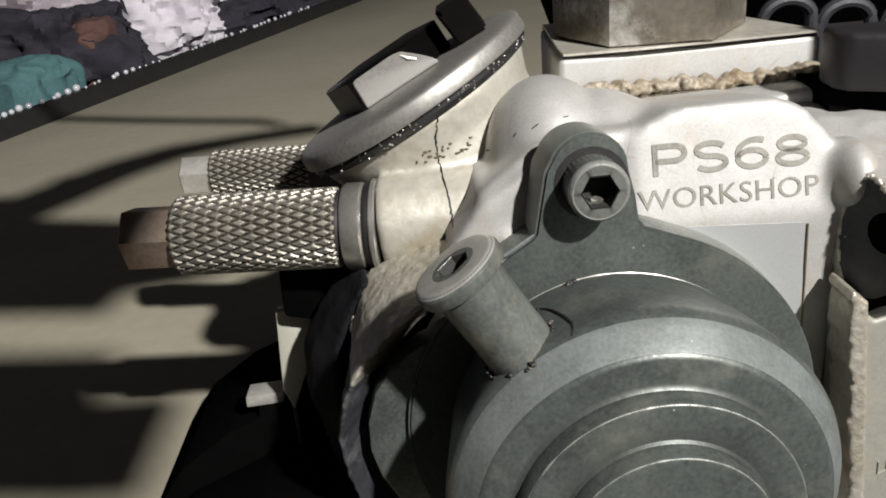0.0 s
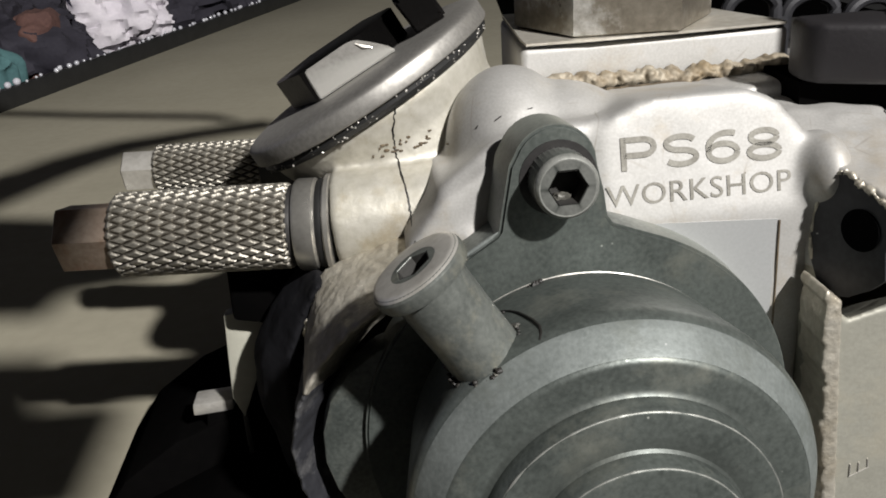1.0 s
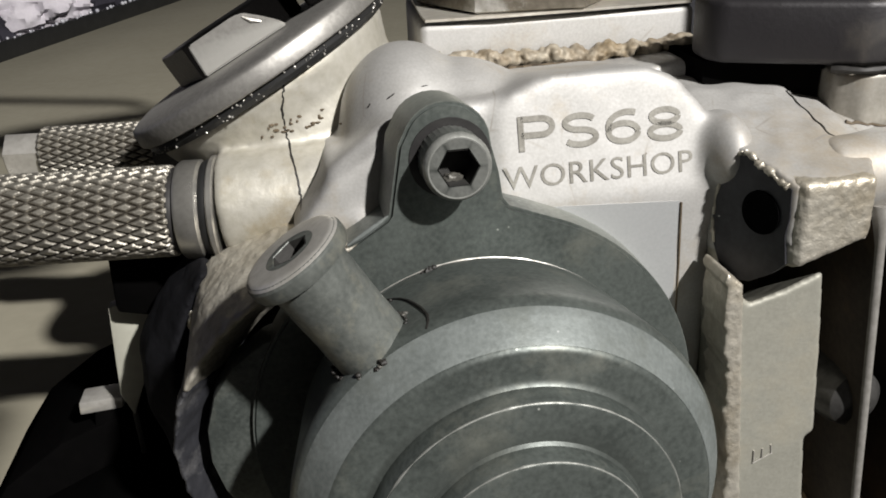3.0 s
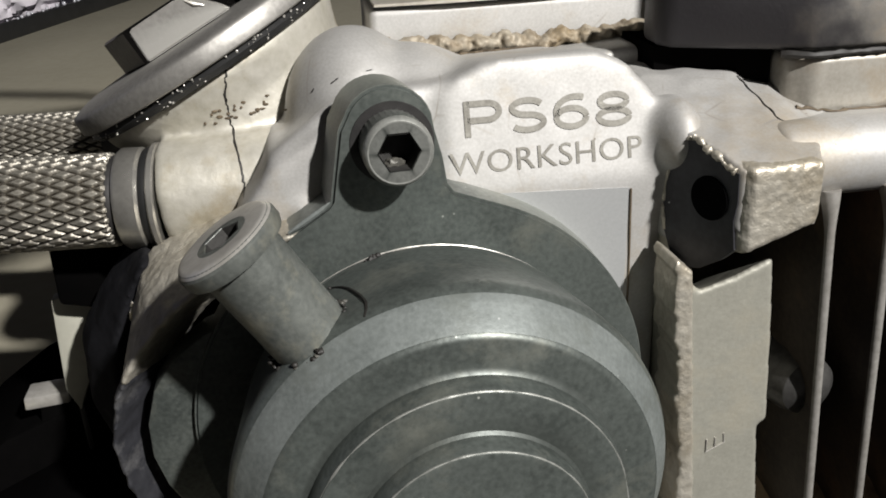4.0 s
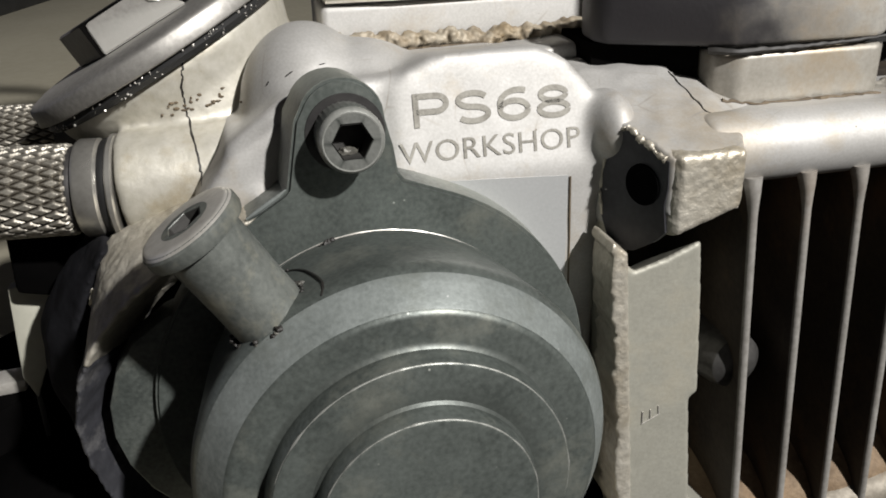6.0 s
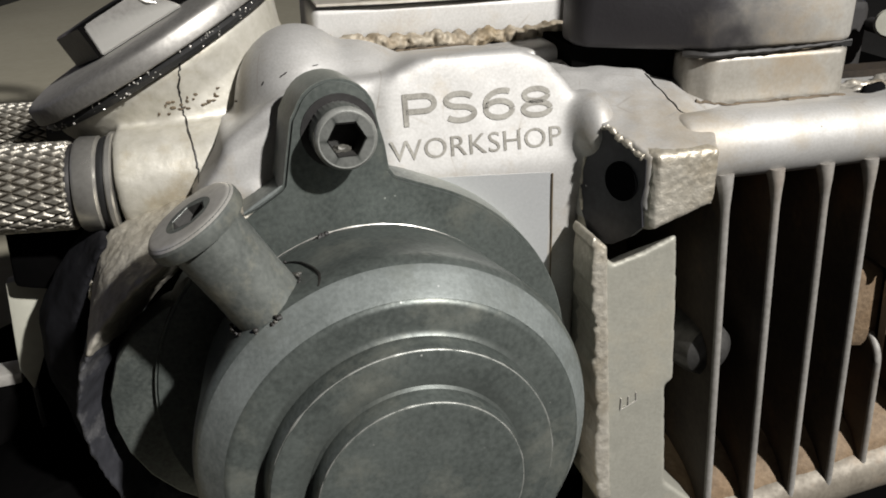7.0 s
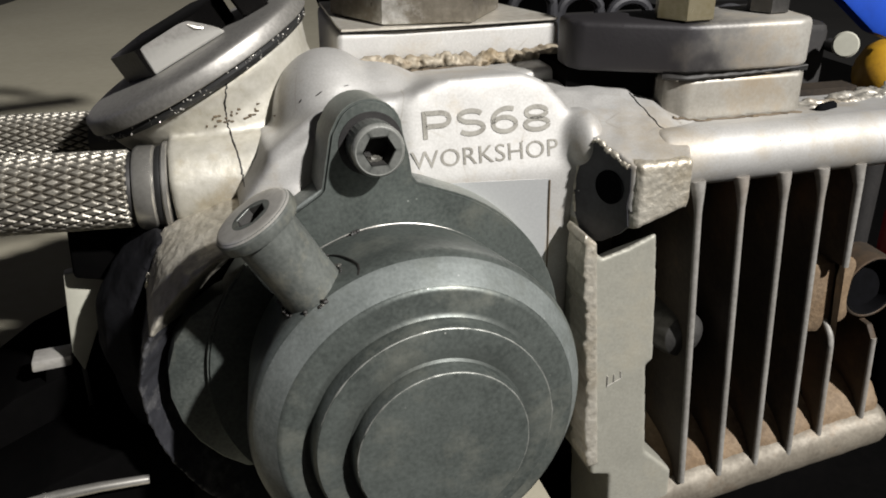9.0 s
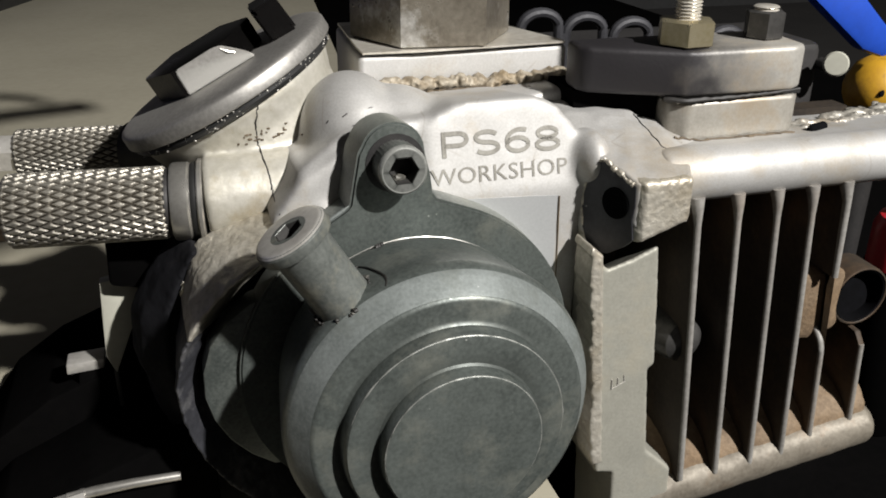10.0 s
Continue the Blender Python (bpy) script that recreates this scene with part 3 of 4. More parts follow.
for k in range(6):
    f = k / 5
    a, b = Vector((-54.0 - 2.6 * f, 12.5 - 6 * f, -26.0 - 4.6 * f)), Vector((-56.6 - 2.4 * f, 14.0 - 6 * f, -28.4 - 4.8 * f))
    part("cast_rib", tube([on_skin(a.lerp(b, q / 4)) for q in range(5)], [0.2, 0.42, 0.45, 0.42, 0.2], n=6), ROUGH_ALU, head)
for a, b, r in (((-20.2, 6, 4.2), (-18.6, 6, 5.0), 0.13), ((-17.4, 5, 1.2), (-16.9, 5, 2.0), 0.14), ((-24.0, 8, 2.2), (-23.4, 8, 3.0), 0.12), ((-13.0, 6, 6.0), (-11.6, 6, 6.4), 0.1)):
    part("nick", tube([on_skin(Vector(a).lerp(Vector(b), q / 4)) for q in range(5)], [0.04, r, r * 0.7, r, 0.04], n=6), OIL, head, "small dark nick")

# top flange with its weld and gasket
part("flange", prism([(-10, 33.6), (43.4, 35.2), (43.4, 38.5), (32, 74), (-8, 74), (-10, 40)], "z", -8, 9.2, bevel=1.4, segments=3), ALU, head)
rnd = random.Random(2)
bm = bmesh.new()
for k in range(76):
    f = k / 75
    x = -7 + 48.5 * f
    big = max(0.0, (f - 0.5) / 0.5)
    ball((x, 32.8 + rnd.uniform(-1.0, 0.6) - 1.1 * big, 2.4 - 0.6 * f + rnd.uniform(-0.9, 0.7)), (rnd.uniform(0.9, 2.0), rnd.uniform(0.9, 1.7) + 1.3 * big, rnd.uniform(0.7, 1.6) + 1.0 * big * rnd.uniform(0.6, 1.1)), bm, 10)
ball((39.4, 30.8, 2.0), (2.9, 2.6, 3.0), bm, 12)
weld = part("weld_bead", bm, WELD, head, "lumpy tan weld bead")
cast(weld, 0.35, 1, 1.5, 0.0016)
bpy.context.view_layer.update()
rnd = random.Random(21)
pts = [on_skin((-2 + 24 * k / 26, 30.0 + rnd.uniform(-0.8, 0.6), 2.0 + rnd.uniform(-0.3, 0.2))) for k in range(27)]
part("weld_grime", tube(pts, [rnd.uniform(0.2, 0.75) for _ in pts], n=6, flat=0.5), OILY, head, "brown grime under the flange")
bm = prism([(-9, 33.2), (4, 32.6), (20, 33.2), (42.4, 34.6), (42.4, 37.6), (31.5, 73), (-7.5, 73), (-9, 40)], "z", 9.62, 10.1)
part("gasket_sheet", bm, NICKEL, head, "thin bright metal gasket sheet")
part("gasket_shade", prism([(-9, 33.8), (42.4, 35.4), (42.4, 38), (31.5, 73.5), (-7.5, 73.5), (-9, 40)], "z", 9.2, 9.62), RUBBER, head, "black paper gasket").name = "gasket"

# milled pad under the writing
part("milled_pad", prism([(-4, -40), (25.6, -40), (25.6, -15), (-4, -13.4)], "y", -3.30, -2.4), MILLED, head, "smooth bluish milled pad")

part("scored_line", tube([(25.9, -3.45, -15.2), (26.2, -3.4, -26), (26.4, -3.2, -38)], 0.17, n=6), OILY, head, "dark scored line")
# lug with its bolt hole
def lug():
    top, bot = -8.3, -19.6
    bm = prism([(31.2, -2), (37.4, -16.6), (38.2, -18.2), (49.8, -17.6), (51.5, -6), (48, 2), (34, 2)], "z", bot - 0.5, top, bevel=0.9)
    for v in bm.verts:
        if v.co.z < -14:
            v.co.z += -1.7 + 0.32 * (v.co.x - 38.5)
        if v.co.y > -12:
            v.co.z += (v.co.y + 12) * (0.18 if v.co.z > -14 else -0.45)
    return bm


cast(part("lug", lug(), ROUGH_ALU, head, "rough sawn lug"), 0.35, 1, 0.35, 0.0011)
d = Vector((-0.919, -0.394, 0)).normalized()
c = Vector((34.5, -10.0, -14.6)) + d * 0.5 + Vector((0.394, -0.919, 0)) * 2.0
# Near-black plate on the lug's side; its shade is in the colour.
bm = bmesh.new()
face = [(33.8, -8, -6.1), (34.4, -9.4, -6.5), (34.8, -10.4, -7.4), (35.6, -12.4, -7.9), (36.2, -13.8, -8.9), (37.2, -16.3, -9.6), (37.3, -16.5, -14), (37.1, -16.1, -17), (37.4, -16.6, -21.4), (36.4, -14.4, -24), (35.0, -11, -26.6), (33.6, -7.6, -27.6), (32.6, -5.2, -25.6), (32.0, -3.9, -22.5), (31.8, -3.3, -18.5), (31.9, -3.6, -14.5), (32.2, -4.3, -10.8), (32.6, -5.2, -8.2), (33.1, -6.4, -6.9)]
rnd = random.Random(17)
for name, stops, low, high in (("lug_rim", face[13:] + face[:1], 0.25, 0.5), ("crumbled_edge", face[:6], 0.2, 0.8)):
    pts = [Vector(p).lerp(Vector(q), k / 4) + d * 0.3 for p, q in zip(stops, stops[1:]) for k in range(4)]
    cast(part(name, tube(pts, [rnd.uniform(low, high) for _ in pts], n=8), ROUGH_ALU, head, "crumbled bright edge"), 0.2, 1, 0.25, 0.001)
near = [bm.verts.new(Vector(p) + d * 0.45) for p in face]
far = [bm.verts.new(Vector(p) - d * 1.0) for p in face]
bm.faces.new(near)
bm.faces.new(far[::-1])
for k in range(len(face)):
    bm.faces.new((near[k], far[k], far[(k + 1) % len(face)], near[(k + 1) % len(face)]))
part("lug_face", bm, GUNSHADE, head, "lug face coloured dark for its unlit side")
# The hole is a flat disc; its darkness is only colour.
part("bolt_hole", lathe([(0, 0.1), (3.2, 0.1), (3.4, 0.2), (3.5, -0.6)], c, d, 32), HOLE, head, "flat black disc for the unlit bolt hole")
post = part("post", prism([(31.2, -28), (30.6, -26), (34.2, -29.6), (40, -28.0), (46.2, -25.4), (47.6, -40), (48.8, -56.4), (47.2, -57.2), (49.6, -81), (57, -88), (60, BT), (44, BT), (40.5, -86), (36, -85)], "y", -13, 8, bevel=0.5), POSTALU, head)
for v in post.data.vertices:
    if v.co.z > H - 0.030 and v.co.y > -0.005:
        v.co.z -= 0.013
cast(post, 0.5, 2, 0.2, 0.006)
rnd = random.Random(12)
jag = []
z = -23.6
while z > -82.5:
    jag.append((29.6 + (-26 - z) * 0.085 + 1.1 * noise.noise(Vector((z * 0.23, 3, 0))) + rnd.uniform(-0.35, 0.5), z))
    z -= rnd.choice((0.7, 1.1, 1.9, 2.8))
back_edge = [(32.6 + (-26 - z) * 0.085, z) for z in (-82, -54, -26)]
broken = part("broken_edge", prism(jag + back_edge, "y", -13.5, -5, bevel=0.18, segments=1), ROUGH_ALU, head, "jagged broken casting edge")
cast(broken, 0.4, 2, 0.35, 0.0014)
# scribed tick on the post
for a, b in (((37.9, -61), (41.3, -59.4)), ((38.0, -60.8), (37.9, -58.4)), ((39.5, -60.2), (39.4, -58.2)), ((41.1, -59.4), (40.9, -57.6))):
    part("tick", tube([(a[0], -13.1, a[1]), (b[0], -13.1, b[1])], 0.13, n=6), BRIGHT, head)

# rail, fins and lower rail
part("fin_root", prism([(30, -104), (122, -104), (122, -9), (30, -9)], "y", 24, 30), FINSHADE, head, "wall between the fins coloured dark for shade")


def column(points, r, n=10):
    """A tapering upright bar with level rings."""
    bm = bmesh.new()
    rings = [[bm.verts.new((x + rr * math.cos(6.28318 * j / n), y + rr * math.sin(6.28318 * j / n), z)) for j in range(n)] for (x, y, z), rr in zip(points, r)]
    for a, b in zip(rings, rings[1:]):
        for j in range(n):
            bm.faces.new((a[j], a[(j + 1) % n], b[(j + 1) % n], b[j]))
    bm.faces.new(rings[0][::-1])
    bm.faces.new(rings[-1])
    return bm


def fin(x, outline, runs=None, thick=0.9):
    bm = prism(outline, "x", x - thick, x + thick, bevel=0.4)
    for v in bm.verts:
        v.co.x += 0.08 * (-21 - v.co.z)
    # Dark side copy here, pale edge copy below; the shade is painted.
    f = part("fin", bm, FINSHADE, head)
    for run in runs or [[p for p in outline if p[0] < -8]]:
        pts = [(x + 0.08 * (-21 - z), y + 0.35, z) for y, z in run]
        part("fin_edge", (column if max(p[0] for p in run) - min(p[0] for p in run) < 2 else tube)(pts, [0.85 + 1.35 * max(0.0, (z + 23.0) / 9.0) ** 2 for y, z in run], n=22), FINEDGE, f, "pale fin edge beside the shaded sides")
    return f


def arc(cy, cz, r, a0, a1, n=8):
    return [(cy + r * math.cos(radians(a0 + (a1 - a0) * k / n)), cz + r * math.sin(radians(a0 + (a1 - a0) * k / n))) for k in range(n + 1)]


whole = [(25, -93), (-12.6, -93), (-13, -50), (-13.2, -24), (-13.2, -22), (-13.2, -20.5), (-13.1, -19), (-12.9, -17.5), (-12.6, -16.4), (-12.2, -15.2), (25, -15.2)]
for x in (55.0, 65.2, 75.4, 84.8):
    fin(x, whole)
low_edge, high_edge = [(-11.5, -92), (-11.5, -64)] + arc(-5.0, -62, 6.5, 180, 110), [(-12.6, -40), (-13.2, -20), (-12, -15.2)]
split = [(25, -93), (-11.5, -93)] + arc(-5.0, -62, 6.5, 180, 90) + [(25, -55), (25, -40), (-12.6, -40), (-13.2, -20), (-12, -15.2), (25, -15.2)]
fin(94.2, split, [low_edge, high_edge])
fin(107.0, [(25, -93), (-11.0, -93), (-11.0, -62), (-9, -59), (25, -57)], [[(-11.0, -92), (-11.0, -78), (-11.0, -62)]])
part("stud_boss", lathe([(0, 0), (6.0, 0), (6.1, 2.5), (5.9, 9), (5.2, 11.8), (3.0, 13.6), (0, 14.2)], (57.2, 3, -54.5), (0.12, -1, 0.05), 32), DARKALU, head, "rounded stud boss")
boss = part("cross_boss", prism([(87.5, -40.5), (104, -41.0), (103.2, -47), (103.0, -52), (104.5, -57.0), (97, -60), (89, -59)], "y", -8.5, 25, bevel=2.0), DUSTY, head, "rust-dusted cast boss")
part("eye_boss", lathe([(7.1, 0), (7.2, 8), (7.6, 8.5), (8.0, 8.4), (8.2, 7.6), (8.4, 0)], (110.0, 1, -49.8), (0, -1, 0), 40), FINSHADE, head)
# Shallow recess; the darkness of its depth is in the colour.
part("eye_hole", lathe([(0, 5.0), (6.9, 5.0), (6.95, 8.2), (7.3, 8.45)], (110.0, 1, -49.8), (0, -1, 0), 32), HOLE, head, "recessed black disc for the unlit through hole")
own = prism([(-11, -98), (-10, -94), (-7.5, -90.5), (-3, -87.5), (25, -81), (25, -100), (-11, -100)], "x", 50, 118)
for v in own.verts:
    v.co.z += 0.15 * (v.co.x - 85) + 6.5
cast(part("rust_shelf", own, DUSTY, head, "rust-dusted shelf under the fins"), 0.8, 8, 0.8, 0.005)
bm = rod((50, -7.5, -99.5), (121, -7.5, -89.0), 6.2, n=36, bevel=2.5)
low = part("lower_rail", bm, FIN, head)
cast(low, 0.8, 4, 0.6, 0.006)
part("rail_foot", prism([(50, -6), (112, -6), (112, 20), (50, 20)], "z", BT, -99, bevel=1), MATSHADE, head)

# writing on the sloping face
def on_face(x, z, lift=0.12):
    """A point on the sloping face, z measured straight down from the writing's top."""
    return (x, 0.42 + 0.27 * z - lift, z)


def ribbon(points, width, bm):
    pts = [Vector(p) for p in points]
    left, right = [], []
    for k, p in enumerate(pts):
        d = (pts[min(k + 1, len(pts) - 1)] - pts[max(k - 1, 0)]).normalized()
        s = Vector((-d.y, d.x)) * width / 2
        a, b = p + s, p - s
        left.append(bm.verts.new(on_face(a.x, a.y)))
        right.append(bm.verts.new(on_face(b.x, b.y)))
    for k in range(len(pts) - 1):
        bm.faces.new((left[k], left[k + 1], right[k + 1], right[k]))


def ell(cx, cz, rx, rz, a0, a1, n=22):
    return [(cx + rx * math.cos(radians(a0 + (a1 - a0) * k / n)), cz + rz * math.sin(radians(a0 + (a1 - a0) * k / n))) for k in range(n + 1)]


W = 0.92
marks = {
    0.0: [[(0.5, -5.2), (0.5, 0)], [(0.5, -0.45), (3.6, -0.45)] + ell(3.6, -1.65, 1.7, 1.2, 90, -90) + [(0.5, -2.85)]],
    7.0: [ell(2.8, -1.5, 2.3, 1.05, 25, 250, 18) + ell(2.8, -3.65, 2.4, 1.1, 70, -150, 18)],
    13.8: [ell(2.9, -3.4, 2.3, 1.35, 0, 360), ell(3.6, -2.6, 3.0, 2.2, 65, 195, 14)],
    20.6: [ell(2.9, -1.45, 2.1, 1.0, 0, 360), ell(2.9, -3.75, 2.4, 1.05, 0, 360)],
}
for x0, strokes in marks.items():
    bm = bmesh.new()
    for s in strokes:
        ribbon([(x0 + p[0] * 1.04, p[1] - 0.012 * x0) for p in s], W, bm)
    part("engraved_mark", bm, INK, head, "worn grey engraved mark", smooth=False)

curve = bpy.data.curves.new("word", "FONT")
curve.body, curve.size, curve.space_character, curve.resolution_u = "WORKSHOP", 4.75, 1.03, 4
word = bpy.data.objects.new("word", curve)
scene.collection.objects.link(word)
bpy.context.view_layer.update()
me = bpy.data.meshes.new_from_object(word.evaluated_get(bpy.context.evaluated_depsgraph_get()))
bpy.data.objects.remove(word)
bm = bmesh.new()
bm.from_mesh(me)
wide = max(v.co.x for v in bm.verts)
for v in bm.verts:
    v.co = on_face(-2.7 + v.co.x / wide * 30.6, -10.6 + v.co.y * 1.0 + 0.008 * v.co.x)
part("engraved_word", bm, INK, head, "grey engraved word WORKSHOP", smooth=False)

# ---- side cover ----
def lump(at, radii, seed):
    bm = ball(at, radii, n=20)
    for v in bm.verts:
        d = Vector(v.co) - Vector(at)
        v.co = Vector(at) + d * (1 + 0.5 * noise.noise(d * 1.6 + Vector((seed, 0, 0))) + 0.25 * noise.noise(d * 4.0))
    return bm


cover = thing("side_cover", "grey-green round stepped cover bolted on the cylinder head", "engine cover", (CX, -9, CZ))
at = (CX, 0, CZ)
DOME, DAX = Vector((-9.1, 0, -47.32)), Vector((0.03, -1, 0.021)).normalized()
part("cover_dome", lathe([(0, 43.2), (14.3, 43.2), (15.0, 43.05), (15.35, 42.6), (15.6, 40.1), (16.0, 39.7), (20.3, 39.5), (21.1, 39.3), (21.5, 38.8), (21.8, 36.2), (22.3, 35.8), (22.8, 35.7), (26.2, 35.65), (26.7, 35.5), (27.1, 35.15), (27.4, 34.8), (29.6, 32.0), (30.0, 31.5), (30.7, 30.4), (31.1, 29.4), (31.2, 28.4), (31.1, 27.2), (29.2, 13), (28.9, 11), (28.5, 9.7), (28.2, 9.0), (28, 4), (0, 4)], DOME, DAX, 160), COVER, cover)


def dome_ring(r, h, a0, a1, thick, seed):
    """Points and varying thickness of a thin line round the dome."""
    rr = random.Random(seed)
    m = Matrix.Translation(DOME) @ frame_of(DAX)
    ex = frame_of(DAX).to_3x3().transposed() @ Vector((1, 0, 0))
    base = math.degrees(math.atan2(ex.y, ex.x))
    hand = 1 if (frame_of(DAX).to_3x3() @ Vector((math.cos(radians(base + 90)), math.sin(radians(base + 90)), 0))).z > 0 else -1
    pts, size = [], []
    for a in range(int(a0), int(a1) + 1, 2):
        q = radians(base + hand * a)
        pts.append(m @ Vector((r * math.cos(q), r * math.sin(q), h)))
        fade = min(1.0, (a - a0 + 3) / 25, (a1 - a + 3) / 25)
        size.append(thick * fade * (0.6 + 0.8 * noise.noise(Vector((a * 0.13, seed, 0))) + rr.uniform(-0.15, 0.15)))
    return pts, size


for r, h, a0, a1, thick, seed in ((21.2, 39.1, -20, 165, 0.24, 1), (15.1, 42.9, -35, 200, 0.2, 2)):
    part("worn_lit_edge", tube(*dome_ring(r, h, a0, a1, thick, seed), n=6), WORNEDGE, cover, "edge rubbed bare and paled where it is lit")
part("pale_chamfer", lathe([(27.15, 35.16), (27.5, 34.78), (29.65, 32.05), (30.05, 31.53), (30.5, 30.8)], DOME, DAX, 160), CHAMFER, cover, "chamfer in a pale bluish grey")
size = dome_ring(28.85, 9.72, 22, 131, 0.18, 3)[1]
pts = [(DOME.x + 0.25 + 28.7 * math.cos(radians(a)), -9.36, DOME.z + 0.2 + 28.7 * math.sin(radians(a))) for a in range(22, 132, 2)]
part("joint_line", tube(pts, size, n=6), BRIGHT, cover, "bright line at the joint")
# flange plate in one piece with the bolt ear
round_top = [(-12.4 + 6.4 * math.cos(radians(a)), -0.5 + 6.3 * math.sin(radians(a))) for a in range(160, 14, -12)]
ring = [(CX + 36.2 * math.cos(radians(a)), CZ + 36.2 * math.sin(radians(a))) for a in range(70, -222, -3)]
plate = [(-28.2, -15.4), (-27.4, -14.6), (-25.4, -13.3), (-21.8, -11.0), (-21.2, -10.2), (-20.5, -6.4), (-19.3, 0.0)] + round_top + [(-5.9, -1.2), (-4.9, -5.2), (-4.3, -9.4), (-3.3, -10.7), (-0.5, -11.8)] + ring
bm = prism(plate, "y", -9.3, -2.0)
for v in bm.verts:
    if v.co.y > -5 and v.co.z > -11:
        v.co.x -= 1.1
front = [e for e in bm.edges if all(v.co.y < -9 for v in e.verts)]
bmesh.ops.bevel(bm, geom=front, offset=0.5, segments=2, affect="EDGES")
part("flange_plate", bm, COVER, cover)
# Pale tube paints the lit upper edge of the flange.
part("worn_lit_edge", tube([(-27.6, -9.0, -14.4), (-25.4, -9.05, -13.1), (-22.4, -9.05, -11.2), (-21.4, -9.05, -10.4)], [0.2, 0.45, 0.4, 0.15], n=6), CHAMFER, cover, "edge rubbed bare and paled where it is lit")
lobe = [(CX + r * math.cos(radians(a)), CZ + r * math.sin(radians(a))) for a, r in ((146, 34), (152, 37.2), (160, 40.4), (168, 42.4), (176, 43.4), (184, 43.6), (192, 43.0), (200, 41.8), (208, 40.0), (216, 37.8), (222, 34))]
part("lower_lobe", prism(lobe, "y", -7.6, -1.5, bevel=0.5), COVER, cover)
PD = Vector((-0.522, -0.02, 0.853)).normalized()
seat = Vector((CX - 1.2, -24.6, CZ - 0.6)) + PD * 28.5
part("plug_boss", lathe([(6.2, -6), (6.1, 0.6), (5.8, 1.2), (5.4, 1.5), (0, 1.5)], seat, PD, 40), COVER, cover)
pts = [(-22.9, -14.2, -21.2), (-21.9, -15.6, -20.5), (-21.1, -17.0, -19.9), (-20.2, -19.4, -19.1), (-19.6, -21.8, -18.5), (-19.0, -24.6, -17.8), (-18.6, -27.4, -17.3), (-18.7, -28.9, -17.4), (-19.1, -30.0, -17.9)]
part("seam", tube(pts, [0.12, 0.15, 0.2, 0.24, 0.28, 0.28, 0.26, 0.2, 0.12], n=6), OIL, cover, "thin black seam")
rnd = random.Random(31)
for a, r in ((104.0, 0.78), (102.2, 0.45), (106.0, 0.4), (127.0, 0.55), (129.5, 0.4)):
    q = radians(a)
    part("grit", lump((DOME.x + 28.9 * math.cos(q), -10.0 + rnd.uniform(-0.3, 0.2), DOME.z + 28.9 * math.sin(q) + rnd.uniform(-0.3, 0.5)), (r, r * 0.8, r), a), OIL, cover, "black speck of grit")


# ---- screws ----
def socket_head(profile, hex_r, depth, at, axis, teeth=0, n=72):
    """A screw head: outer profile (radius, height) from below to its face, then a hexagonal socket."""
    bm = bmesh.new()
    m = Matrix.Translation(at) @ frame_of(axis)
    rings = []
    for k, (r, h) in enumerate(profile):
        knurl = teeth and 0 < k < len(profile) - 2
        rings.append([bm.verts.new(m @ Vector(((r - (0.13 if knurl and j % 2 else 0)) * math.cos(6.28318 * j / n), (r - (0.13 if knurl and j % 2 else 0)) * math.sin(6.28318 * j / n), h))) for j in range(n)])
    top = profile[-1][1]
    for grow, h in ((1.08, top), (1.0, top - 0.35), (1.0, top - depth)):
        ring = []
        for j in range(n):
            a = 360 * j / n
            rr = grow * hex_r * math.cos(radians(30)) / math.cos(radians((a % 60) - 30))
            ring.append(bm.verts.new(m @ Vector((rr * math.cos(radians(a)), rr * math.sin(radians(a)), h))))
        rings.append(ring)
    for a, b in zip(rings, rings[1:]):
        for j in range(n):
            bm.faces.new((a[j], a[(j + 1) % n], b[(j + 1) % n], b[j]))
    bm.faces.new(rings[-1])
    bm.faces.new(rings[0][::-1])
    return bm


def liner(hex_r, depth, top, axis, turn=0.0):
    """Lining of a hexagonal socket, coloured dark for its shade and grime; open at the top."""
    bm = bmesh.new()
    m = Matrix.Translation(top) @ frame_of(axis)
    rings = [[bm.verts.new(m @ Vector((hex_r * math.cos(radians(60 * k + turn)), hex_r * math.sin(radians(60 * k + turn)), h))) for k in range(6)] for h in (-0.04, -depth)]
    for k in range(6):
        bm.faces.new((rings[0][k], rings[0][(k + 1) % 6], rings[1][(k + 1) % 6], rings[1][k]))
    bm.faces.new(rings[1])
    return bm


bolt = thing("socket_bolt", "dark steel hex socket head cap bolt in the cover ear", "bolt", (-12, -9, -2.4))
part("bolt_head", socket_head([(4.3, 0), (4.8, 0.4), (4.8, 5.4), (4.6, 6.0), (4.2, 6.3)], 2.85, 4.6, (-12, -9.0, -2.4), (0.04, -1, 0.06), 36), STEEL, bolt)
part("worn_lit_edge", lathe([(4.1, 6.31), (4.3, 6.33), (4.66, 6.05), (4.83, 5.5), (4.83, 5.2)], (-12, -9.0, -2.4), (0.04, -1, 0.06), 72), WORNEDGE, bolt, "edge rubbed bare and paled where it is lit")
part("washer", lathe([(2, 0), (5.9, 0), (6.0, 0.2), (5.9, 0.45), (2, 0.45)], (-12, -9.0, -2.4), (0, -1, 0), 40), DARK, bolt, "dark flat washer")
part("socket_lining", liner(2.82, 4.3, Vector((-12, -9.0, -2.4)) + Vector((0.04, -1, 0.06)).normalized() * 6.3, (0.04, -1, 0.06)), SOCKETSHADE, bolt, "socket lining coloured dark for shade and grime")
part("socket_grime_shade", lump((-12.4, -12.4, -4.3), (1.5, 0.8, 0.7), 3), GRIME, bolt, "dirt packed in the socket")

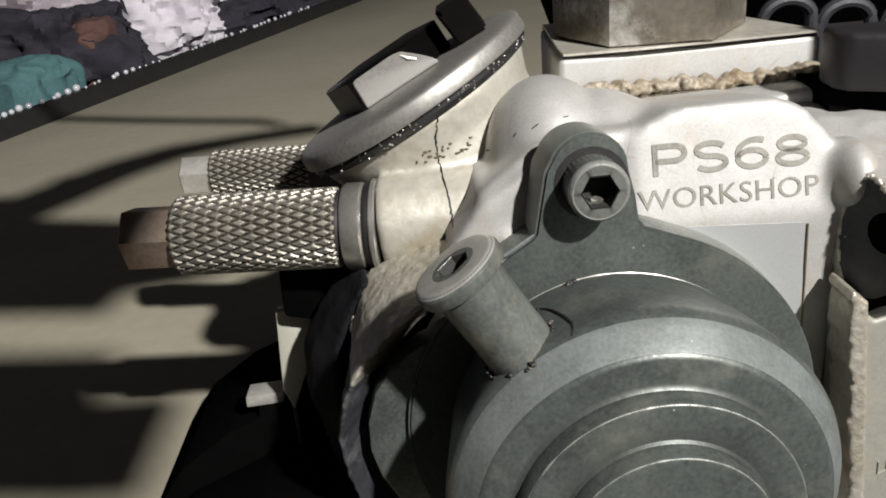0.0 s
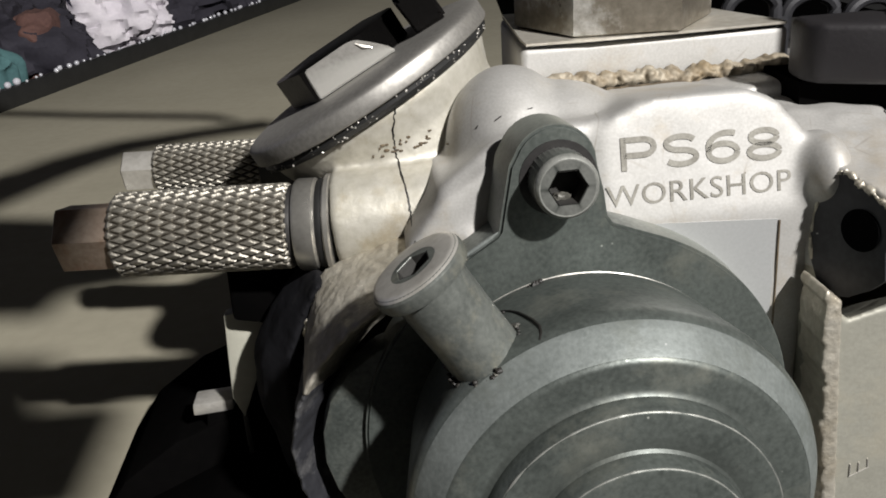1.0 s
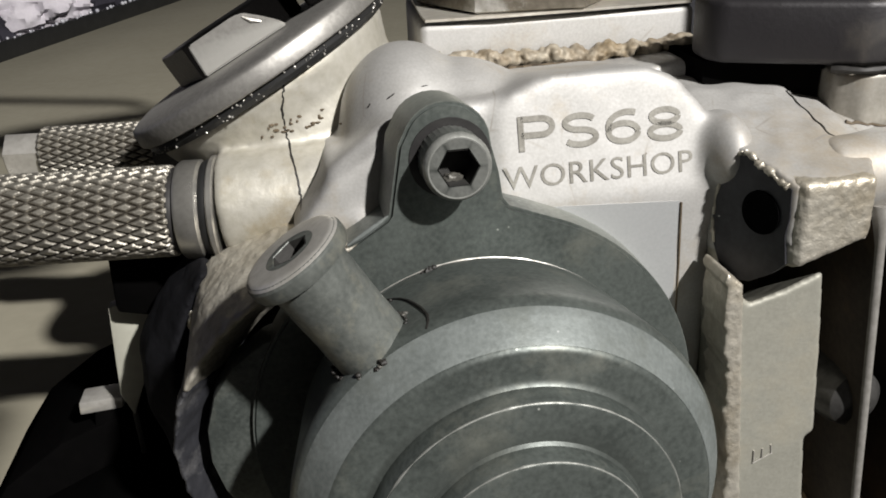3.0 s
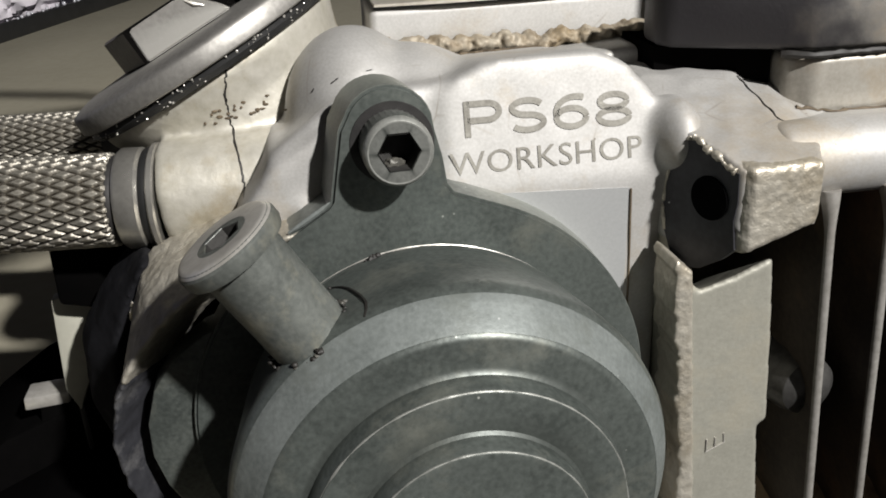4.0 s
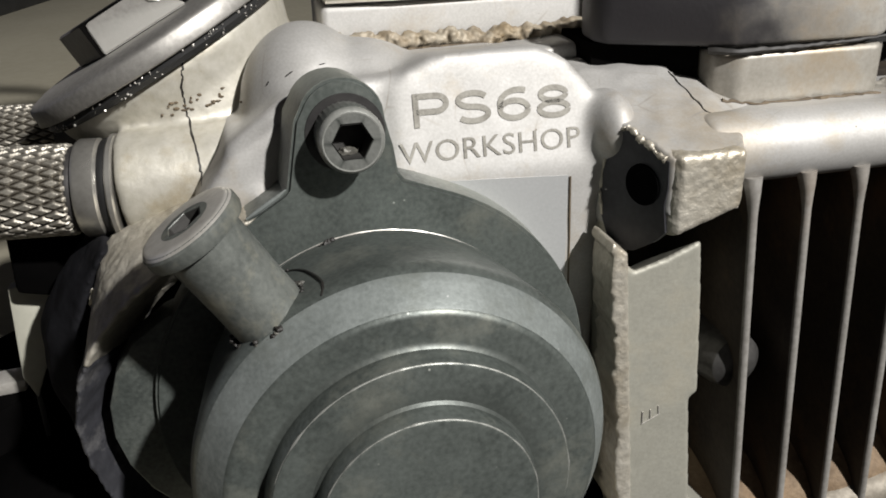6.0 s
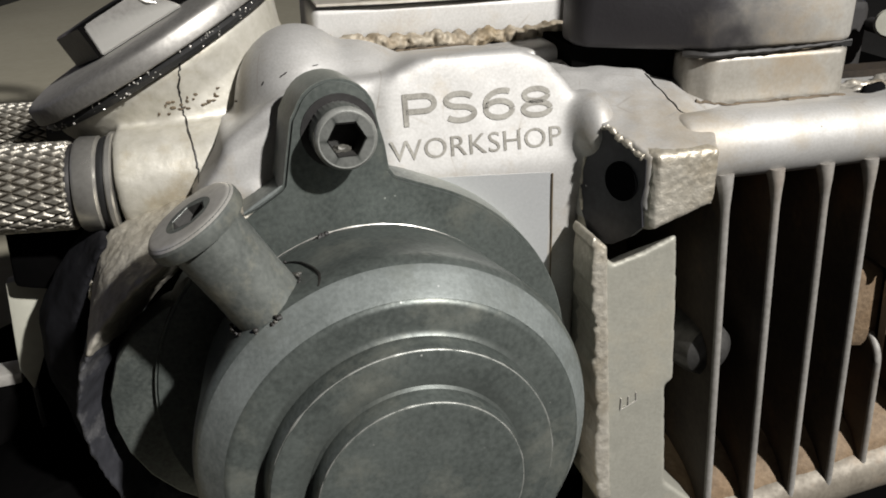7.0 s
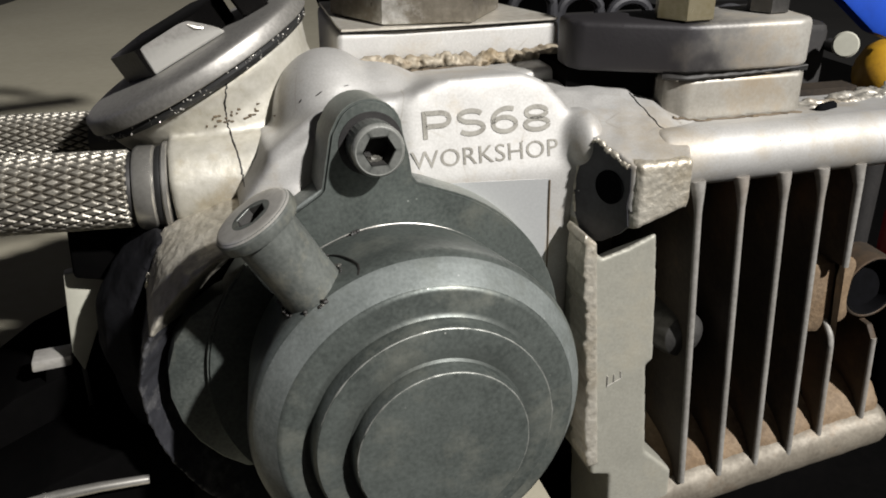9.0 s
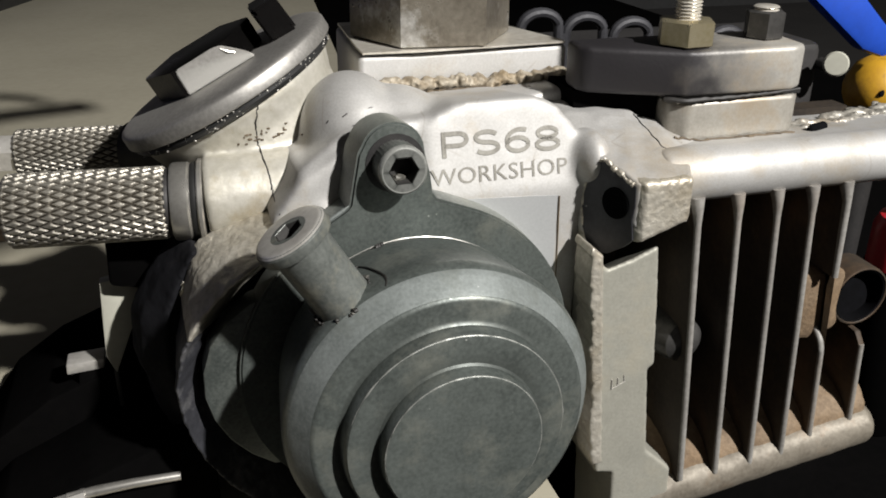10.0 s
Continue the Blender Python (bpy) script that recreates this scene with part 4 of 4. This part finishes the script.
plug = thing("plug_screw", "grey steel flanged hex socket screw in the cover's side boss", "screw", tuple(seat))
part("screw_body", lathe([(0, 0), (5.5, 0), (5.4, 2.6), (5.35, 6.0), (5.4, 9.0), (5.5, 15.0), (5.2, 15.3), (0, 15.3)], seat + PD * 1.0, PD, 56), PLUG, plug)
part("screw_head", socket_head([(5.2, 0), (6.9, 0.5), (7.2, 1.2), (7.2, 2.4), (6.7, 3.1), (6.2, 3.3)], 2.7, 2.8, seat + PD * 16.0, PD), PLUG, plug)
# Brighter ring on the face of the head.
part("pale_face", lathe([(3.6, 3.32), (6.1, 3.34), (6.6, 3.2), (7.0, 2.75)], seat + PD * 16.0, PD, 64), BRIGHT, plug, "bright ring on the screw head")
part("socket_grime_shade", liner(2.69, 2.3, seat + PD * 19.3, PD), SOCKETSHADE, plug, "socket lining coloured dark for shade and grime")

rnd = random.Random(77)
m = frame_of(PD).to_3x3()
for k in range(26):
    a = rnd.uniform(0, 6.28318)
    p = seat + m @ Vector((5.9 * math.cos(a), 5.9 * math.sin(a), 0)) + PD * (1.4 + abs(rnd.gauss(0, 0.9)))
    r = rnd.uniform(0.18, 0.5)
    part("grit", lump(p, (r * 1.3, r, r), k), rnd.choice((OIL, OIL, GRIME)), plug, "clotted dirt round the foot")

# ---- valve cap ----
cap = thing("valve_cap", "grey metal screw cap with slotted hex boss on the head", "cap", tuple(NC))
part("cap_disc", lathe([(0, 0), (26.7, 0), (27.0, 0.2), (27.1, 0.5), (27.0, 2.9), (26.7, 3.4), (25.6, 3.9), (23.4, 4.4), (18, 4.6), (0, 4.7)], NC, NA, 128), CAP, cap)
part("seal_ring", lathe([(20, -1.9), (25.6, -1.9), (26.2, -1.0), (25.6, -0.1), (20, -0.1)], NC, NA, 128), RUBBER, cap, "black seal ring")
MB = Matrix.Translation(NC) @ frame_of(NA)
rnd = random.Random(6)
count = 0
while count < 70:
    a = radians(rnd.uniform(0, 360))
    if (MB.to_3x3() @ Vector((math.cos(a), math.sin(a), 0))).y > -0.25 or noise.noise(Vector((math.degrees(a) * 0.11, 0, 0))) < -0.08:
        continue
    count += 1
    p = MB @ Vector((26.1 * math.cos(a), 26.1 * math.sin(a), -1.0 + rnd.uniform(-0.8, 0.8)))
    part("oil_bead", ball(p, (rnd.uniform(0.06, 0.24), rnd.uniform(0.06, 0.2), rnd.uniform(0.06, 0.3)), n=8), BRIGHT, cap, "glinting oil droplet")


UU = Vector((0.879, -0.005, 0.476))
LU = frame_of(NA).to_3x3().transposed() @ UU
# Near-black boss and grey flat: shaded and lit tones of one metal.
bm = hexagon(NC - UU * 1.5 + NA * 4.6, NC - UU * 1.5 + NA * 11.1, 13.6, math.degrees(math.atan2(LU.y, LU.x)), chamfer=0.5)
part("hex_boss", bm, CAPSHADE, cap, "hex boss coloured black for its shaded faces")
WW = NA.cross(UU).normalized()
bm = bmesh.new()
flat = [(-7.6, 4.8), (-7.3, 10.2), (-6.8, 10.7), (2.2, 10.8), (4.0, 10.4), (6.4, 8.3), (8.2, 6.5), (9.4, 4.8)]
near = [bm.verts.new(NC + UU * u + NA * h - WW * 12.25) for u, h in flat]
far = [bm.verts.new(NC + UU * u + NA * h - WW * 11.3) for u, h in flat]
bm.faces.new(near)
bm.faces.new(far[::-1])
for k in range(len(flat)):
    bm.faces.new((near[k], far[k], far[(k + 1) % len(flat)], near[(k + 1) % len(flat)]))
bmesh.ops.recalc_face_normals(bm, faces=bm.faces)
bmesh.ops.bevel(bm, geom=list(bm.edges), offset=0.25, segments=2, affect="EDGES")
jaw = bmesh.new()
for u, w, h in itertools.product((14.0, 20.5), (-9.0, 5.0), (4.6, 12.7)):
    jaw.verts.new(NC + UU * (u - (0.8 if h > 6 else 0)) + NA * h + WW * w)
bmesh.ops.convex_hull(jaw, input=jaw.verts[:])
bmesh.ops.bevel(jaw, geom=list(jaw.edges), offset=0.5, segments=2, affect="EDGES")
part("jaw", jaw, CAPSHADE, cap, "jaw across the slot in the same shaded black")
part("lit_flat", bm, CAP, cap, "grey spanner flat in the lit tone", smooth=False)
part("chip", tube([NC + UU * 3.6 + NA * 9.9 - WW * 12.3, NC + UU * 4.6 + NA * 8.6 - WW * 12.35, NC + UU * 5.9 + NA * 7.6 - WW * 12.3], [0.15, 0.38, 0.15], n=6), BRIGHT, cap, "bright chipped spot")

# ---- knurled sleeves ----
def knurled(a, b, r, starts, bm=None):
    """A cylinder from a to b with two crossing sets of helical grooves."""
    a, b = Vector(a), Vector(b)
    L = (b - a).length
    m = Matrix.Translation(a) @ frame_of(b - a)
    bm = bmesh.new()
    nt, nl = starts * 10, int(L * 5)
    rings = []
    for i in range(nl + 1):
        h = L * i / nl
        end = min(h, L - h)
        base = r - max(0.0, 0.8 - end) * 0.9
        ring = []
        for j in range(nt):
            c = starts * j / nt
            tw = 0.42 * h / (6.28318 * r) * starts
            g1, g2 = abs((c + tw) % 1 - 0.5) * 2, abs((c - tw) % 1 - 0.5) * 2
            d = 0.7 * min(1.0, 2.3 * min(1 - g1, 1 - g2))
            a2 = 6.28318 * j / nt
            ring.append(bm.verts.new(m @ Vector(((base - 0.7 + d) * math.cos(a2), (base - 0.7 + d) * math.sin(a2), h))))
        rings.append(ring)
    for p, q in zip(rings, rings[1:]):
        for j in range(nt):
            bm.faces.new((p[j], p[(j + 1) % nt], q[(j + 1) % nt], q[j]))
    bm.faces.new(rings[0][::-1])
    bm.faces.new(rings[-1])
    return bm


def sleeve(a, b, r, starts, hex_len, hex_r, turn, label, hex_mat):
    s = thing("knurled_sleeve", label, "sleeve nut", a, group="knurled sleeves")
    a, b = Vector(a), Vector(b)
    d = (b - a).normalized()
    grip = part("grip", knurled(a, b, r, starts), KNURL, s)
    part("hex_end", hexagon(b - d, b + d * hex_len, hex_r, turn, chamfer=0.9), hex_mat, s, "worn hex end")
    return s, d, a


s, d, a = sleeve((-55.2, 19.2, -16.7), (-87.5, 22.2, -16.6), 7.9, 26, 10.5, 6.5, 12, "diamond-knurled steel sleeve nut with rusty hex end", RUSTY)
part("shoulder", lathe([(0, 0), (7.2, 0), (7.4, 0.3), (7.4, 1.4), (0, 1.4)], a + d * -1.0, d, 56), DARK, s, "dark groove ring")
part("collar", lathe([(0, 0), (8.0, 0), (8.5, 0.6), (8.5, 3.6), (8.1, 4.2), (0, 4.2)], a + d * -5.0, d, 64), COLLAR, s, "smooth grey collar")
part("seal", lathe([(0, 0), (8.4, 0), (8.5, 0.7), (8.2, 1.4), (0, 1.4)], a + d * -6.4, d, 64), RUBBER, s, "black rubber seal")
part("lip", lathe([(0, 0), (8.8, 0), (9.1, 0.3), (9.1, 1.0), (8.8, 1.3), (0, 1.3)], a + d * -7.6, d, 64), COLLAR, s, "thin tan metal lip")
s, d, a = sleeve((-66, 80.5, -22.6), (-94.5, 83.5, -22.6), 6.3, 22, 8.2, 5.4, 18, "shorter knurled steel sleeve nut with bright hex end", BRIGHT)
part("sleeve_boss", rod((-66.3, 80.5, -22.6), (-30, 66, -24), 7.0), DARK, head, "dark boss behind the cap")
# Black block in the sleeve's shade; the shade is its colour.
part("block_under_sleeve", prism([(-70, -24), (-47, -24), (-44, -34), (-58, -37), (-62, -39.5), (-70.5, -37.5)], "y", 24, 38, bevel=1), MATSHADE, head, "block under the sleeve coloured black for shade").name = "dark_block"

# ---- bits at the lower left ----
bracket = part("bracket", prism([(-73.2, -38.5), (-68, -37.5), (-63, -40.5), (-72.6, -63), (-74.5, -58)], "y", 29, 32, bevel=0.3), PALE, None)
tagged(bracket, "pale painted tapering bracket plate beside the head", "bracket")
part("bracket_stem", prism([(-73.4, -60), (-72.4, -60), (-72, TT), (-73.4, TT)], "y", 30.6, 31.8, bevel=0.2), RUBBER, bracket)
tab = part("clip", prism([(-84.5, -61.8), (-75.6, -61.3), (-75.8, -64.1), (-84.7, -64.7)], "y", 34, 40, bevel=0.5), BRIGHT)
tagged(tab, "small bright metal clip on a dark stem", "clip")
part("clip_stem", prism([(-82, -64.6), (-76, -64.2), (-75.5, TT), (-86, TT)], "y", 34.6, 39.4, bevel=0.5), MATSHADE, tab)
# Plain near-black body with no gloss.
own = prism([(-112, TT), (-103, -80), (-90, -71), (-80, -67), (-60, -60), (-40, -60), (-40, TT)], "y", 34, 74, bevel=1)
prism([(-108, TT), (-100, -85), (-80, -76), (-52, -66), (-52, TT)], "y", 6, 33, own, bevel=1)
part("crankcase", own, MATSHADE, head, "near-black body beside the head")
part("lever", tube([(-60, 3.5, -76.8), (-70, 3.2, -76.4), (-78, 3.0, -76.6), (-84, 3.0, -77.2)], [1.0, 1.1, 1.2, 1.1], n=12), COLLAR, head, "bright worn steel lever")
part("lever_end", hexagon((-80, 2.6, -77.4), (-90, 2.0, -79.0), 2.0, 10, chamfer=0.3), COLLAR, head)

# ---- intake ----
intake = thing("intake_flange", "two-layer aluminium intake flange on top of the head", "engine part", (70, 15, -9))
part("lower_block", prism([(54.5, 4), (58, 1), (86, 1), (89.5, 5), (90, 34), (54, 34)], "z", -14, 2.2, bevel=1.2, segments=3), ALU2, intake)
part("gasket", prism([(55, 2.4), (88.2, 2.4), (89, 33), (55, 33)], "z", 2.0, 3.2), RUBBER, intake, "black gasket")
bm = prism([(35.5, 13.5), (37, 10.5), (45, 6.4), (57, 0.6), (84, 0.2), (87.5, 2), (88.5, 13), (86, 20), (36, 20)], "z", 3.2, 13.6, bevel=1.3, segments=3)
part("upper_block", bm, HEATSHADE, intake, "aluminium block dark at one end from heat and painted shade")
rnd = random.Random(44)
pts = [(53 + 33.6 * k / 40, (3.4 - 0.55 * k if k < 5 else 0.75), 2.6 + 0.9 * (k / 40) ** 3 + rnd.uniform(-0.07, 0.07)) for k in range(41)]
part("gasket_edge", tube(pts, [0.62 * rnd.uniform(0.6, 1.0) * (1.3 - 0.8 * k / 40) for k in range(41)], n=6), OIL, intake, "ragged black gasket edge")
pts = [on_skin((55 + 32 * k / 30, 0.5 + rnd.uniform(-0.6, 0.3), -5.6)) for k in range(31)]
part("base_grime", tube(pts, [rnd.uniform(0.15, 0.5) for _ in pts], n=6), OILY, intake, "brown grime along the foot")
rnd = random.Random(52)
bm = bmesh.new()
for k in range(110):
    f = rnd.random()
    r = rnd.uniform(0.5, 1.5)
    ball((91 + 36 * f, 6 + 10 * f + rnd.uniform(-3, 3), -8.4 + rnd.uniform(-0.5, 0.9)), (r * 1.4, r, r * 0.8), bm, 8)
cast(part("cast_ledge", bm, ALU2, head, "ragged rust-flecked casting ledge"), 0.4, 1, 0.9, 0.0014)
# Raised near-black lumps; colour alone gives the pocket its shade.
bm = bmesh.new()
for k in range(9):
    ball(on_skin((92.2 + 0.55 * k, 0.8 + 0.25 * k, -5.4)), (1.5, 1.0, 1.6), bm, 12)
cast(part("casting_pocket", bm, HOLE, head, "black lumps coloured as an unlit casting pocket"), 0.35, 2)
# Near-black block; the shade under the upper block is its colour.
part("port_shade", prism([(36, 14), (54, 8), (54, 34), (36, 34)], "z", -6, 3), MATSHADE, intake, "near-black block for the shade under the intake").name = "port_gap_shade"


def nut_on_stud(x, y, z, r, tall, label, up, mat):
    n = thing("hex_nut", label, "nut", (x, y, z), group="intake nuts")
    part("nut_body", hexagon((x, y, z), (x, y, z + tall), r, 5), mat, n)
    prof = [(0, 0)]
    k = 0.0
    while k < up:
        prof += [(2.5, k), (3.0, k + 0.35), (2.5, k + 0.7)]
        k += 0.75
    part("stud", lathe(prof + [(0, up)], (x, y, z), (0, 0, 1), 24), NICKEL, n, "threaded steel stud")


nut_on_stud(59.0, 7.4, 13.8, 6.5, 5.6, "zinc-yellow hex nut on a threaded stud", 24, BRASS)
nut_on_stud(81.5, 10.5, 13.6, 4.6, 6.4, "dark steel hex nut on the intake flange", 7.5, DARKALU)

fitting = thing("hex_fitting", "large shiny nickel hex fitting on the top flange", "fitting", (12.4, 51.0, 10.1))
part("hex_body", hexagon((12.4, 51.0, 10.1), (12.4, 51.0, 22.6), 20.4, 54.0, chamfer=0.8), FITTING, fitting)
part("collar", lathe([(0, 0), (15.6, 0), (16, 0.6), (16, 7), (14, 8), (14, 14), (0, 14)], (12.4, 51.0, 22.6), (0, 0, 1), 48), FITTING, fitting)
# dark straps behind the flange
for k, x in enumerate((50, 64, 79, 111)):
    strap = thing("strap_clip", "dark bent metal strap clip behind the flange", "clip", (x, 64, 0), group="strap clips")
    top = 11.5 - 0.12 * (x - 50)
    pts = [(x - 7, 66, -12), (x - 7, 66, top - 4)]
    pts += [(x - 1.2 - 5.8 * math.cos(radians(a)), 66, top - 4 + 4.2 * math.sin(radians(a))) for a in range(15, 180, 15)]
    pts += [(x + 4.6, 66, top - 4), (x + 5.0, 65.5, -12)]
    part("strap_band", tube(pts, 1.5, n=10), GUNSHADE, strap)
part("case_block", prism([(36, 70), (150, 70), (150, 110), (36, 110)], "z", BT, -2, bevel=3), DARK, head, "dark block behind the head")

# ---- things at the far right ----
tagged(part("strap", prism([(180, 6), (203, 8), (228, -14), (224, -22), (212, -18)], "y", 120, 128, bevel=2), BLUE), "bright blue plastic strap hanging behind the engine", "strap")
h1 = part("handle", lathe([(0, -14), (6, -13.5), (10.5, -10), (13.4, -4), (14, 0), (13.4, 4), (10.5, 10), (6, 13), (0, 14)], (232.5, 130, -37.0), (0.05, 0, 1), 36), YELLOW)
tagged(h1, "round yellow rubber tool handle with dark dimples", "tool handle")
for k, (dx, dz) in enumerate(((-8, 1), (-3, -4), (1, 4), (-5, 6), (4, -2))):
    part("dimple", ball((232.5 + dx, 130 - math.sqrt(13.9 ** 2 - dx * dx - dz * dz), -37.0 + dz), (1.3, 0.7, 1.5), n=10), HOLE, h1, "dark dimple")
part("handle_stem", rod((232.5, 130, BT), (232.5, 130, -50), 6), DARK, h1)
w1 = part("washer", lathe([(0, 0), (3.4, 0), (3.9, 0.6), (3.9, 1.6), (3.4, 2.2), (0, 2.2)], (149.0, 62, -7.5), (-0.75, -1, 0.3), 32), PALE)
tagged(w1, "pale round washer behind the rail", "washer")
part("washer_pin", rod((149.5, 63, -9), (150, 70.5, -9), 2), DARK, w1)
c1 = part("can", lathe([(0, 0), (12, 0), (12.6, 1), (12.6, 82), (11, 86), (6, 88), (6, 92), (0, 92)], (194, 60, BT), (0, 0, 1), 40), RED)
tagged(c1, "red painted tin can on the bench, blackened below for the dark", "can")
# Added black sleeve puts the dark round the can's foot into colour.
part("foot_shade", lathe([(12.7, 0.5), (13.0, 1), (13.0, 67), (12.7, 67.5)], (194, 60, BT), (0, 0, 1), 40), MATSHADE, c1, "black sleeve added for the dark below")
